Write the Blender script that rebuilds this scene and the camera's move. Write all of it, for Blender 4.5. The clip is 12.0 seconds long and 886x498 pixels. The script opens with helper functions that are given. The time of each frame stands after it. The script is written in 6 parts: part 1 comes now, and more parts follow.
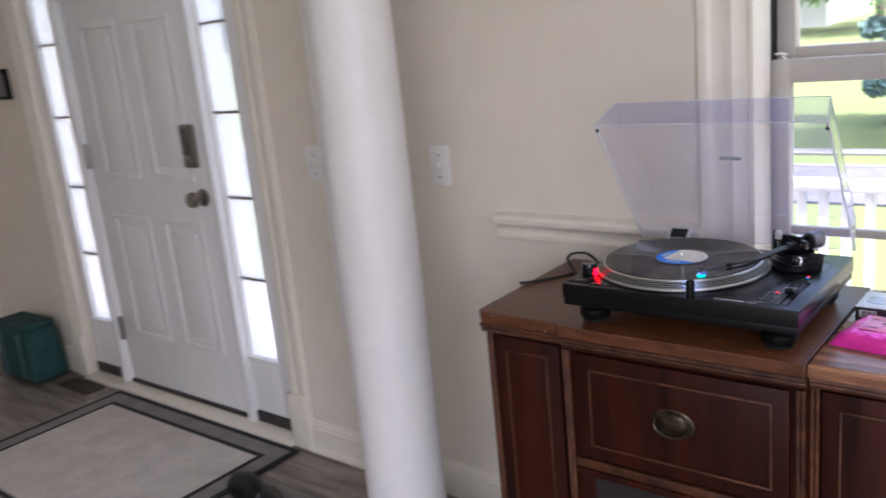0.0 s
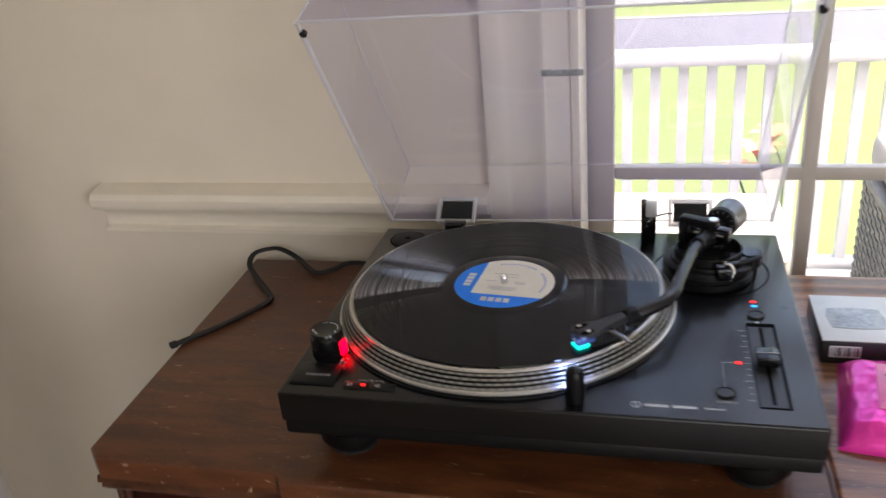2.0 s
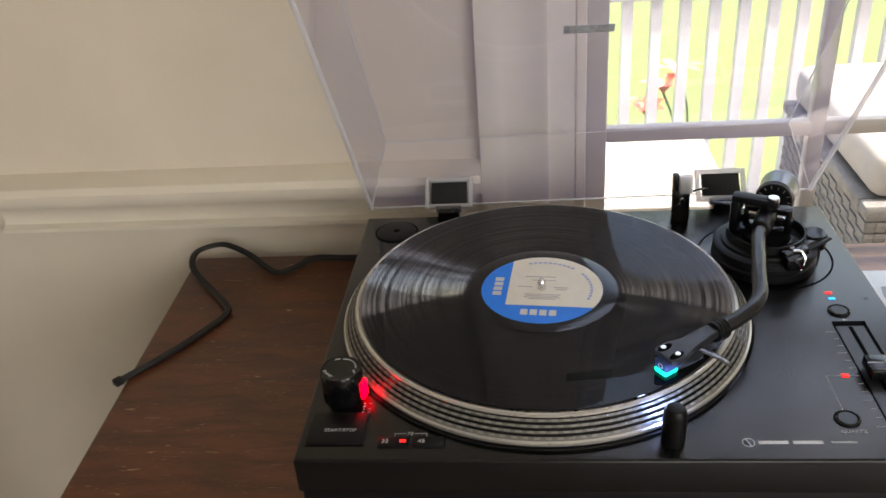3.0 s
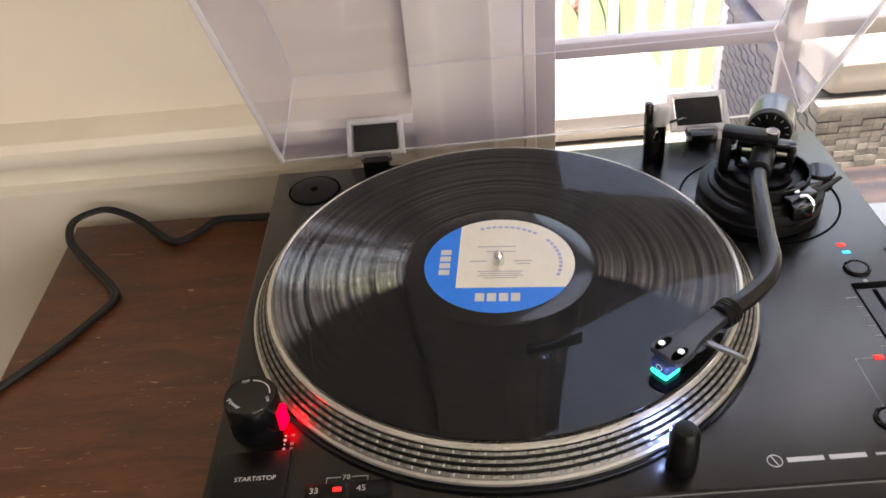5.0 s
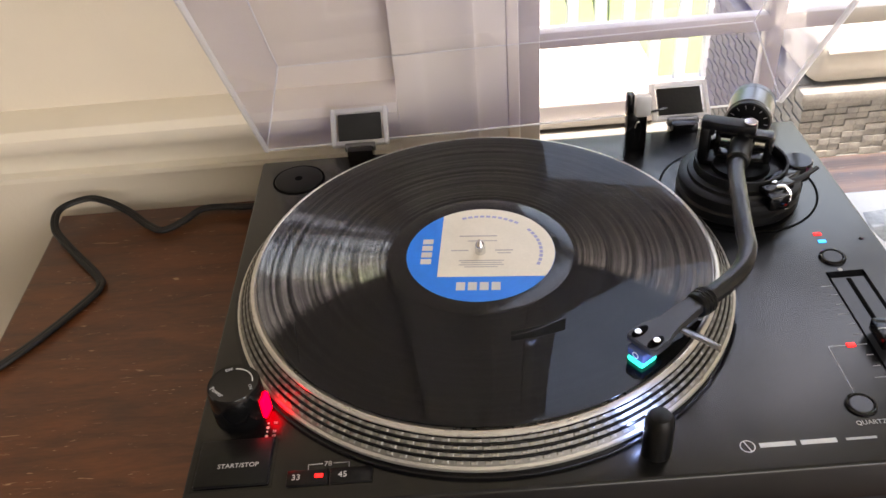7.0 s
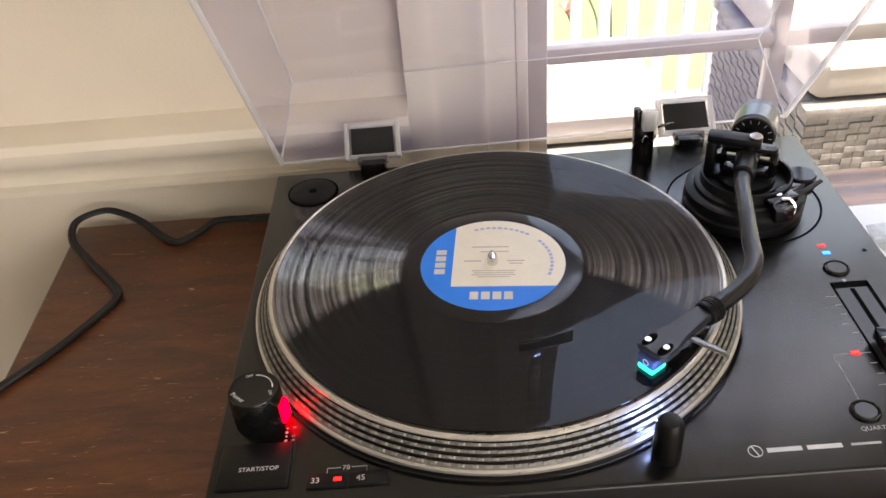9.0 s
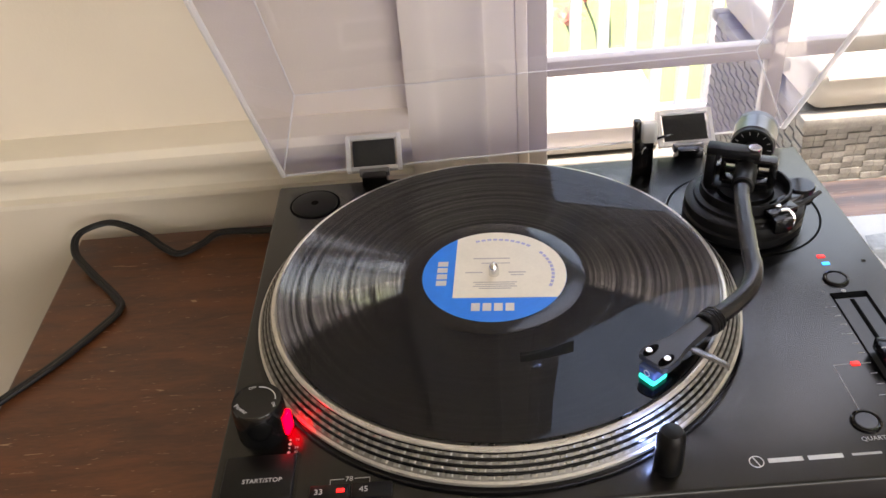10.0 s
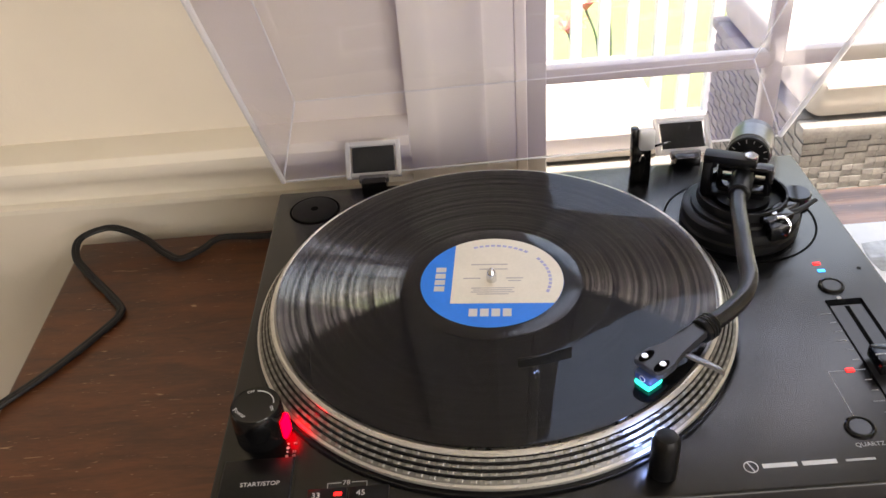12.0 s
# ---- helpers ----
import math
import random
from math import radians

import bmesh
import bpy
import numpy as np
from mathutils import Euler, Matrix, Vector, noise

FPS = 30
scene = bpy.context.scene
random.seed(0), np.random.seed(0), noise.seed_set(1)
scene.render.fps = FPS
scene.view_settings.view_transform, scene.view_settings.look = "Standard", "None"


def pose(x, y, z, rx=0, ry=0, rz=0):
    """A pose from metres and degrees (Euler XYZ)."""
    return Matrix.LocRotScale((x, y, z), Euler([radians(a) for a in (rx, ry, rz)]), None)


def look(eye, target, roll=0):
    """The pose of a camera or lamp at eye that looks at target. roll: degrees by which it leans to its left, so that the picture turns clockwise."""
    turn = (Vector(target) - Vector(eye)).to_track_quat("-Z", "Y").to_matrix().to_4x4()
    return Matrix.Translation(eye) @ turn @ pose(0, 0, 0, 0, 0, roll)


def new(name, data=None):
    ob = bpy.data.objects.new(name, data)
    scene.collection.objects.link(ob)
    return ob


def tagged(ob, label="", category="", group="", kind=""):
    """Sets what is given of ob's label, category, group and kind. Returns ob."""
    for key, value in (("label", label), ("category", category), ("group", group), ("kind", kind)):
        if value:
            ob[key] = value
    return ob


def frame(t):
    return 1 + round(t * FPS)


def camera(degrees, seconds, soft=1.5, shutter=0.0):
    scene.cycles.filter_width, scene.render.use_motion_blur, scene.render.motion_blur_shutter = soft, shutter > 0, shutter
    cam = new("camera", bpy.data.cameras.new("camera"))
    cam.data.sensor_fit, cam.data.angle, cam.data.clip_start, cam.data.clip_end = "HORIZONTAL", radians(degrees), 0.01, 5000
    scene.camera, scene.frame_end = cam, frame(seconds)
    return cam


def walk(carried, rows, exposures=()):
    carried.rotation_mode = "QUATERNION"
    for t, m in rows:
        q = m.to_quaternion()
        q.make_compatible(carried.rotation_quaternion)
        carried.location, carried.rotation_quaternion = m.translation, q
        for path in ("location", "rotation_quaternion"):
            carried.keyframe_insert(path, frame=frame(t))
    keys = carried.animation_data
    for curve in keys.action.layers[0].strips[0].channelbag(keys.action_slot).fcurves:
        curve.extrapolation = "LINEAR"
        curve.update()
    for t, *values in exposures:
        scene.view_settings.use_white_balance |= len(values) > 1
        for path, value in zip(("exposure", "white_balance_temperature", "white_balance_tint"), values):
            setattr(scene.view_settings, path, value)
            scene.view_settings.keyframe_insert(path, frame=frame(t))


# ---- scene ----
cam = camera(54.9, 12.0, shutter=0.4)

PATH = [
    (0, (0.637, -1.561, 1.404), (-0.607, -0.074, 0.912), -5.8),
    (0.2, (0.549, -1.469, 1.396), (-0.588, 0.089, 0.87), -5.9),
    (0.5, (0.434, -1.324, 1.384), (-0.543, 0.324, 0.807), -5.5),
    (0.8, (0.363, -1.196, 1.373), (-0.515, 0.49, 0.753), -5.5),
    (1, (0.317, -1.073, 1.362), (-0.503, 0.629, 0.706), -5.7),
    (1.5, (0.234, -0.866, 1.341), (-0.442, 0.857, 0.583), -5.7),
    (2, (0.091, -0.742, 1.32), (-0.384, 1.004, 0.469), -5.3),
    (2.5, (-0.049, -0.646, 1.316), (-0.357, 1.094, 0.379), -5.0),
    (3, (-0.062, -0.598, 1.31), (-0.259, 1.124, 0.31), -4.7),
    (3.2, (-0.051, -0.573, 1.309), (-0.224, 1.139, 0.289), -4.9),
    (4.8, (-0.069, -0.447, 1.276), (-0.137, 1.165, 0.094), -5.7),
    (5, (-0.073, -0.448, 1.273), (-0.124, 1.153, 0.075), -5.6),
    (5.5, (-0.077, -0.45, 1.275), (-0.109, 1.134, 0.054), -5.3),
    (6, (-0.074, -0.45, 1.273), (-0.095, 1.13, 0.047), -5.1),
    (6.5, (-0.07, -0.449, 1.273), (-0.097, 1.127, 0.042), -5.2),
    (7, (-0.067, -0.452, 1.278), (-0.098, 1.129, 0.053), -5.2),
    (9, (-0.075, -0.465, 1.285), (-0.107, 1.137, 0.088), -5.1),
    (9.5, (-0.075, -0.466, 1.286), (-0.109, 1.145, 0.102), -5.2),
    (10, (-0.076, -0.467, 1.288), (-0.106, 1.149, 0.11), -5.2),
    (10.5, (-0.076, -0.471, 1.289), (-0.105, 1.15, 0.117), -5.2),
    (11, (-0.078, -0.474, 1.288), (-0.101, 1.152, 0.123), -5.0),
    (11.5, (-0.075, -0.474, 1.289), (-0.101, 1.151, 0.123), -5.1),
    (12, (-0.074, -0.471, 1.29), (-0.105, 1.154, 0.125), -5.0),
]
walk(cam, [(t, look(eye, target, roll)) for t, eye, target, roll in PATH], [(0.0, 2.36, 5450, 22), (0.5, 2.16, 5700, 22), (1.0, 2.14, 5850, 20), (1.5, 2.2, 5900, 20), (2.5, 2.38, 6350, 15), (3.2, 2.38, 6400, 15), (5.0, 2.84, 6650, 18), (7.0, 2.92, 6650, 18), (12.0, 2.90, 6650, 18)])

# ---- world, sun, large lights ----
world = bpy.data.worlds.new("sky")
scene.world = world
world.use_nodes = True
wn, wl = world.node_tree.nodes, world.node_tree.links
sky = wn.new("ShaderNodeTexSky")
sky.sky_type = "NISHITA"
sky.sun_disc = False
sky.sun_elevation, sky.sun_rotation = radians(61), radians(107)
sky.air_density, sky.dust_density, sky.ozone_density = 1.7, 9.0, 1.0
wl.new(sky.outputs[0], wn["Background"].inputs[0])
wn["Background"].inputs[1].default_value = 0.15

sun = new("sun", bpy.data.lights.new("sun", "SUN"))
sun.data.energy, sun.data.angle, sun.data.color = 3.0, radians(3), (1.0, 0.95, 0.87)
sun.matrix_world = look((0, 0, 30), (-16, 4.8, 0))


def window_lamp(name, eye, target, w, h, power, color):
    """An area lamp at an opening out of view, in place of daylight."""
    la = bpy.data.lights.new(name, "AREA")
    la.shape, la.size, la.size_y, la.energy, la.color = "RECTANGLE", w, h, power, color
    ob = new(name, la)
    ob.matrix_world = look(eye, target)
    return ob


window_lamp("daylight_east_window", (2.36, -2.75, 1.45), (0.0, -2.2, 1.2), 1.1, 1.5, 6.4, (0.93, 0.96, 1.0))
# added fill from behind the camera; no window is known there
window_lamp("south_fill_lamp", (1.1, -3.66, 1.45), (-0.6, 0.2, 1.0), 1.7, 1.5, 4.0, (1.0, 0.97, 0.93))


# ---- materials ----
def mat(name, color, rough=0.5, metal=0.0, var=0.0, scale=8.0, bump=0.0, bscale=80.0, stretch=(1, 1, 1), spec=0.5, coat=0.0, color2=None, rvar=0.0, detail=6.0):
    """A surface with variation at two scales and a fine relief."""
    m = bpy.data.materials.new(name)
    m.use_nodes = True
    n, l = m.node_tree.nodes, m.node_tree.links
    b = n["Principled BSDF"]
    b.inputs["Base Color"].default_value = (*color, 1)
    b.inputs["Roughness"].default_value, b.inputs["Metallic"].default_value = rough, metal
    b.inputs["Specular IOR Level"].default_value, b.inputs["Coat Weight"].default_value = spec, coat
    if var or bump or rvar:
        tc, mp = n.new("ShaderNodeTexCoord"), n.new("ShaderNodeMapping")
        mp.inputs["Scale"].default_value = stretch
        l.new(tc.outputs["Object"], mp.inputs[0])
    if var or rvar:
        big, fine = n.new("ShaderNodeTexNoise"), n.new("ShaderNodeTexNoise")
        big.inputs["Scale"].default_value, fine.inputs["Scale"].default_value = scale, scale * 7
        fine.inputs["Detail"].default_value = detail
        add = n.new("ShaderNodeMath")
        add.operation = "MULTIPLY_ADD"
        add.inputs[1].default_value = 0.5
        half = n.new("ShaderNodeMath")
        half.operation = "MULTIPLY"
        half.inputs[1].default_value = 0.5
        for t_ in (big, fine):
            l.new(mp.outputs[0], t_.inputs[0])
        l.new(fine.outputs["Fac"], half.inputs[0])
        l.new(big.outputs["Fac"], add.inputs[0])
        l.new(half.outputs[0], add.inputs[2])
        if var:
            ramp = n.new("ShaderNodeValToRGB")
            c2 = color2 or tuple(c * (1 - var) for c in color)
            c1 = tuple(min(1, c * (1 + var * 0.5)) for c in color)
            ramp.color_ramp.elements[0].position, ramp.color_ramp.elements[1].position = 0.36, 0.64
            ramp.color_ramp.elements[0].color, ramp.color_ramp.elements[1].color = (*c2, 1), (*c1, 1)
            l.new(add.outputs[0], ramp.inputs[0])
            l.new(ramp.outputs[0], b.inputs["Base Color"])
        if rvar:
            mr = n.new("ShaderNodeMapRange")
            mr.inputs["From Min"].default_value, mr.inputs["From Max"].default_value = 0.35, 0.65
            mr.inputs["To Min"].default_value, mr.inputs["To Max"].default_value = rough, rough + rvar
            l.new(add.outputs[0], mr.inputs[0])
            l.new(mr.outputs[0], b.inputs["Roughness"])
    if bump:
        bn, bp = n.new("ShaderNodeTexNoise"), n.new("ShaderNodeBump")
        bn.inputs["Scale"].default_value, bn.inputs["Detail"].default_value = bscale, 4
        bp.inputs["Strength"].default_value, bp.inputs["Distance"].default_value = bump, 0.002
        l.new(mp.outputs[0], bn.inputs[0])
        l.new(bn.outputs["Fac"], bp.inputs["Height"])
        l.new(bp.outputs[0], b.inputs["Normal"])
    return m


def wood(name, dark, light, rough, scale=5.0, axis=(0.7, 12, 12), scratches=0.0, spec=0.5, relief=0.15):
    """Grained wood, streaks along one axis, with fine pale scratches if wanted."""
    m = bpy.data.materials.new(name)
    m.use_nodes = True
    n, l = m.node_tree.nodes, m.node_tree.links
    b = n["Principled BSDF"]
    tc, mp, info = n.new("ShaderNodeTexCoord"), n.new("ShaderNodeMapping"), n.new("ShaderNodeObjectInfo")
    mp.inputs["Scale"].default_value = axis
    l.new(tc.outputs["Object"], mp.inputs[0])
    off = n.new("ShaderNodeVectorMath")
    off.operation = "MULTIPLY_ADD"
    off.inputs[1].default_value = (7, 11, 13)
    l.new(info.outputs["Random"], off.inputs[0])
    l.new(mp.outputs[0], off.inputs[2])
    gr, fi = n.new("ShaderNodeTexNoise"), n.new("ShaderNodeTexNoise")
    gr.inputs["Scale"].default_value, gr.inputs["Detail"].default_value, gr.inputs["Distortion"].default_value = scale, 8, 0.6
    fi.inputs["Scale"].default_value, fi.inputs["Detail"].default_value = scale * 9, 4
    l.new(off.outputs[0], gr.inputs[0])
    l.new(off.outputs[0], fi.inputs[0])
    mix = n.new("ShaderNodeMath")
    mix.operation = "MULTIPLY_ADD"
    mix.inputs[1].default_value = 0.35
    l.new(fi.outputs["Fac"], mix.inputs[0])
    l.new(gr.outputs["Fac"], mix.inputs[2])
    ramp = n.new("ShaderNodeValToRGB")
    ramp.color_ramp.elements[0].position, ramp.color_ramp.elements[1].position = 0.5, 0.85
    ramp.color_ramp.elements[0].color, ramp.color_ramp.elements[1].color = (*dark, 1), (*light, 1)
    l.new(mix.outputs[0], ramp.inputs[0])
    last = ramp.outputs[0]
    hv = n.new("ShaderNodeHueSaturation")
    vr = n.new("ShaderNodeMapRange")
    vr.inputs["To Min"].default_value, vr.inputs["To Max"].default_value = 0.8, 1.2
    l.new(info.outputs["Random"], vr.inputs[0])
    l.new(vr.outputs[0], hv.inputs["Value"])
    l.new(last, hv.inputs["Color"])
    last = hv.outputs[0]
    for turn, stretch, size, low in ((0.6, (5, 26, 5), 6, 0.69), (-0.9, (9, 70, 9), 5, 0.685), (1.35, (7, 60, 7), 7, 0.70)) if scratches else ():
        m2, vo = n.new("ShaderNodeMapping"), n.new("ShaderNodeTexNoise")
        m2.inputs["Rotation"].default_value, m2.inputs["Scale"].default_value = (0, 0, turn), stretch
        vo.inputs["Scale"].default_value, vo.inputs["Detail"].default_value, vo.inputs["Distortion"].default_value = size, 9, 1.6
        l.new(tc.outputs["Object"], m2.inputs[0])
        l.new(m2.outputs[0], vo.inputs[0])
        r2 = n.new("ShaderNodeValToRGB")
        r2.color_ramp.elements[0].position, r2.color_ramp.elements[1].position = low, low + 0.035
        l.new(vo.outputs["Fac"], r2.inputs[0])
        amt = n.new("ShaderNodeMath")
        amt.operation = "MULTIPLY"
        amt.inputs[1].default_value = scratches
        l.new(r2.outputs[0], amt.inputs[0])
        mx = n.new("ShaderNodeMixRGB")
        mx.inputs[2].default_value = (0.46, 0.30, 0.18, 1)
        l.new(amt.outputs[0], mx.inputs[0])
        l.new(last, mx.inputs[1])
        last = mx.outputs[0]
    l.new(last, b.inputs["Base Color"])
    rr = n.new("ShaderNodeMapRange")
    rr.inputs["To Min"].default_value, rr.inputs["To Max"].default_value = rough * 0.75, rough * 1.3
    l.new(gr.outputs["Fac"], rr.inputs[0])
    l.new(rr.outputs[0], b.inputs["Roughness"])
    b.inputs["Specular IOR Level"].default_value = spec
    bp = n.new("ShaderNodeBump")
    bp.inputs["Strength"].default_value, bp.inputs["Distance"].default_value = relief, 0.001
    l.new(mix.outputs[0], bp.inputs["Height"])
    l.new(bp.outputs[0], b.inputs["Normal"])
    return m


def clear(name, tint=(1, 1, 1), ior=1.49, rough=0.0, haze=0.0, haze_color=(0.9, 0.9, 0.9)):
    """Thin clear sheet: see-through, with a gloss that grows at glancing angles; haze: share of diffuse scatter mixed
    in.
    """
    m = bpy.data.materials.new(name)
    m.use_nodes = True
    n, l = m.node_tree.nodes, m.node_tree.links
    n.remove(n["Principled BSDF"])
    tr, gl, mx = n.new("ShaderNodeBsdfTransparent"), n.new("ShaderNodeBsdfGlossy"), n.new("ShaderNodeMixShader")
    lw, pw, fr = n.new("ShaderNodeLayerWeight"), n.new("ShaderNodeMath"), n.new("ShaderNodeMath")
    lw.inputs[0].default_value = 0.5
    pw.operation, fr.operation = "POWER", "MULTIPLY_ADD"
    f0 = ((ior - 1) / (ior + 1)) ** 2
    pw.inputs[1].default_value, fr.inputs[1].default_value, fr.inputs[2].default_value = 5.0, 1 - f0, f0
    l.new(lw.outputs["Facing"], pw.inputs[0])
    l.new(pw.outputs[0], fr.inputs[0])
    tr.inputs[0].default_value = (*tint, 1)
    gl.inputs["Roughness"].default_value = rough
    l.new(fr.outputs[0], mx.inputs[0])
    l.new(tr.outputs[0], mx.inputs[1])
    l.new(gl.outputs[0], mx.inputs[2])
    last = mx
    if haze:
        df, tl, both, m2 = n.new("ShaderNodeBsdfDiffuse"), n.new("ShaderNodeBsdfTranslucent"), n.new("ShaderNodeMixShader"), n.new("ShaderNodeMixShader")
        df.inputs[0].default_value = tl.inputs[0].default_value = (*haze_color, 1)
        both.inputs[0].default_value, m2.inputs[0].default_value = 0.5, haze
        l.new(df.outputs[0], both.inputs[1])
        l.new(tl.outputs[0], both.inputs[2])
        l.new(mx.outputs[0], m2.inputs[1])
        l.new(both.outputs[0], m2.inputs[2])
        last = m2
    l.new(last.outputs[0], n["Material Output"].inputs[0])
    return m


def glow(name, color, strength):
    m = bpy.data.materials.new(name)
    m.use_nodes = True
    b = m.node_tree.nodes["Principled BSDF"]
    b.inputs["Base Color"].default_value = (*color, 1)
    b.inputs["Emission Color"].default_value, b.inputs["Emission Strength"].default_value = (*color, 1), strength
    return m


def vinyl_material(name):
    """Black grooved vinyl: gloss smeared across the grooves, with bands of coarser and finer cut."""
    m = bpy.data.materials.new(name)
    m.use_nodes = True
    n, l = m.node_tree.nodes, m.node_tree.links
    b = n["Principled BSDF"]
    b.inputs["Base Color"].default_value = (0.003, 0.003, 0.0032, 1)
    b.inputs["Specular IOR Level"].default_value = 0.03
    tc, ln, wv = n.new("ShaderNodeTexCoord"), n.new("ShaderNodeVectorMath"), n.new("ShaderNodeTexNoise")
    ln.operation = "LENGTH"
    l.new(tc.outputs["Object"], ln.inputs[0])
    wv.noise_dimensions = "1D"
    wv.inputs["Scale"].default_value, wv.inputs["Detail"].default_value = 260, 5
    l.new(ln.outputs["Value"], wv.inputs["W"])
    ra = n.new("ShaderNodeMapRange")
    ra.inputs["From Min"].default_value, ra.inputs["From Max"].default_value = 0.35, 0.65
    ra.inputs["To Min"].default_value, ra.inputs["To Max"].default_value = 0.17, 0.22
    l.new(wv.outputs["Fac"], ra.inputs[0])
    l.new(ra.outputs[0], b.inputs["Roughness"])
    b.inputs["Anisotropic"].default_value, b.inputs["Anisotropic Rotation"].default_value = 0.95, 0.25
    tg = n.new("ShaderNodeTangent")
    tg.direction_type, tg.axis = "RADIAL", "Z"
    l.new(tg.outputs[0], b.inputs["Tangent"])
    bp = n.new("ShaderNodeBump")
    bp.inputs["Strength"].default_value, bp.inputs["Distance"].default_value = 0.03, 0.0004
    l.new(wv.outputs["Fac"], bp.inputs["Height"])
    l.new(bp.outputs[0], b.inputs["Normal"])
    b.inputs["Coat Weight"].default_value, b.inputs["Coat Roughness"].default_value = 0.4, 0.012
    # groove walls: facets leaning in and out along the radius
    flat, unit, lean, tilt, add = (n.new("ShaderNodeVectorMath") for _ in range(5))
    flat.operation, unit.operation, lean.operation, tilt.operation, add.operation = "MULTIPLY", "NORMALIZE", "SCALE", "ADD", "NORMALIZE"
    flat.inputs[1].default_value, tilt.inputs[1].default_value = (1, 1, 0), (0, 0, 1)
    grain = n.new("ShaderNodeTexWhiteNoise")
    mid, side, size, span = (n.new("ShaderNodeMath") for _ in range(4))
    mid.operation, side.operation, size.operation, span.operation = "SUBTRACT", "SIGN", "ABSOLUTE", "MULTIPLY_ADD"
    mid.inputs[1].default_value = 0.92
    wide = n.new("ShaderNodeMath")
    wide.operation = "MULTIPLY"
    span.inputs[1].default_value, span.inputs[2].default_value = 0.20, 0.92
    l.new(tc.outputs["Object"], flat.inputs[0])
    l.new(tc.outputs["Object"], grain.inputs["Vector"])
    l.new(grain.outputs["Value"], mid.inputs[0])
    l.new(mid.outputs[0], side.inputs[0])
    l.new(mid.outputs[0], size.inputs[0])
    l.new(size.outputs[0], span.inputs[0])
    l.new(span.outputs[0], wide.inputs[0])
    l.new(side.outputs[0], wide.inputs[1])
    l.new(flat.outputs[0], unit.inputs[0])
    l.new(unit.outputs[0], lean.inputs[0])
    l.new(wide.outputs[0], lean.inputs["Scale"])
    l.new(lean.outputs[0], tilt.inputs[0])
    l.new(tilt.outputs[0], add.inputs[0])
    gs, mx = n.new("ShaderNodeBsdfAnisotropic"), n.new("ShaderNodeMixShader")
    gs.inputs["Color"].default_value = (0.95, 0.95, 0.97, 1)
    gs.inputs["Roughness"].default_value = 0.13
    l.new(add.outputs[0], gs.inputs["Normal"])
    mr2, fre, amount = n.new("ShaderNodeMapRange"), n.new("ShaderNodeFresnel"), n.new("ShaderNodeMath")
    fre.inputs["IOR"].default_value = 1.5
    l.new(add.outputs[0], fre.inputs["Normal"])
    mr2.inputs["From Min"].default_value, mr2.inputs["From Max"].default_value = 0.38, 0.62
    mr2.inputs["To Min"].default_value, mr2.inputs["To Max"].default_value = 0.25, 0.95
    amount.operation = "MULTIPLY"
    steep, gain = n.new("ShaderNodeMath"), n.new("ShaderNodeMath")
    steep.operation, gain.operation = "POWER", "MULTIPLY"
    steep.inputs[1].default_value, gain.inputs[1].default_value = 2.0, 30.0
    l.new(fre.outputs[0], steep.inputs[0])
    seen = n.new("ShaderNodeMath")          # walls turned away lie hidden behind their neighbours
    seen.operation = "LESS_THAN"
    seen.inputs[1].default_value = 0.14
    shown = n.new("ShaderNodeMath")
    shown.operation = "MULTIPLY"
    l.new(fre.outputs[0], seen.inputs[0])
    l.new(steep.outputs[0], shown.inputs[0])
    l.new(seen.outputs[0], shown.inputs[1])
    l.new(shown.outputs[0], gain.inputs[0])
    l.new(wv.outputs["Fac"], mr2.inputs[0])
    l.new(mr2.outputs[0], amount.inputs[0])
    l.new(gain.outputs[0], amount.inputs[1])
    l.new(amount.outputs[0], mx.inputs[0])
    l.new(b.outputs[0], mx.inputs[1])
    l.new(gs.outputs[0], mx.inputs[2])
    l.new(mx.outputs[0], n["Material Output"].inputs[0])
    return m


M = {}
M["wall"] = mat("wall_paint", (0.74, 0.665, 0.55), 0.62, var=0.05, scale=1.4, bump=0.12, bscale=260)
M["trim"] = mat("trim_paint", (0.80, 0.735, 0.615), 0.33, var=0.05, scale=3, bump=0.05, bscale=60)
M["door"] = mat("door_paint", (0.80, 0.78, 0.75), 0.38, var=0.05, scale=3, bump=0.06, bscale=40, stretch=(8, 8, 1))
M["ceiling"] = mat("ceiling_paint", (0.82, 0.81, 0.79), 0.8, var=0.04, scale=2, bump=0.2, bscale=200)
M["column"] = mat("column_paint", (0.80, 0.76, 0.72), 0.42, var=0.04, scale=4, bump=0.05, bscale=40)
M["floor"] = wood("floor_plank", (0.10, 0.075, 0.06), (0.30, 0.25, 0.21), 0.38, scale=3.2, axis=(0.9, 9, 9))
M["subfloor"] = mat("joint_dark", (0.03, 0.025, 0.02), 0.8, var=0.2)
M["cabwood"] = wood("mahogany_top", (0.072, 0.023, 0.0085), (0.165, 0.055, 0.019), 0.36, scale=4.0, axis=(3.0, 15, 15), scratches=0.75)
M["cabwood2"] = wood("mahogany_worn_top", (0.11, 0.045, 0.024), (0.33, 0.155, 0.08), 0.19, scale=4.0, axis=(1.0, 14, 14), scratches=0.85, relief=0.5)
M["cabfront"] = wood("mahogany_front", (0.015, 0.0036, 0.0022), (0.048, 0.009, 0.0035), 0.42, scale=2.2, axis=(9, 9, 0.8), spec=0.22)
M["cabedge"] = wood("mahogany_worn_edge", (0.035, 0.011, 0.005), (0.12, 0.042, 0.017), 0.38, scale=6, axis=(5, 5, 5))
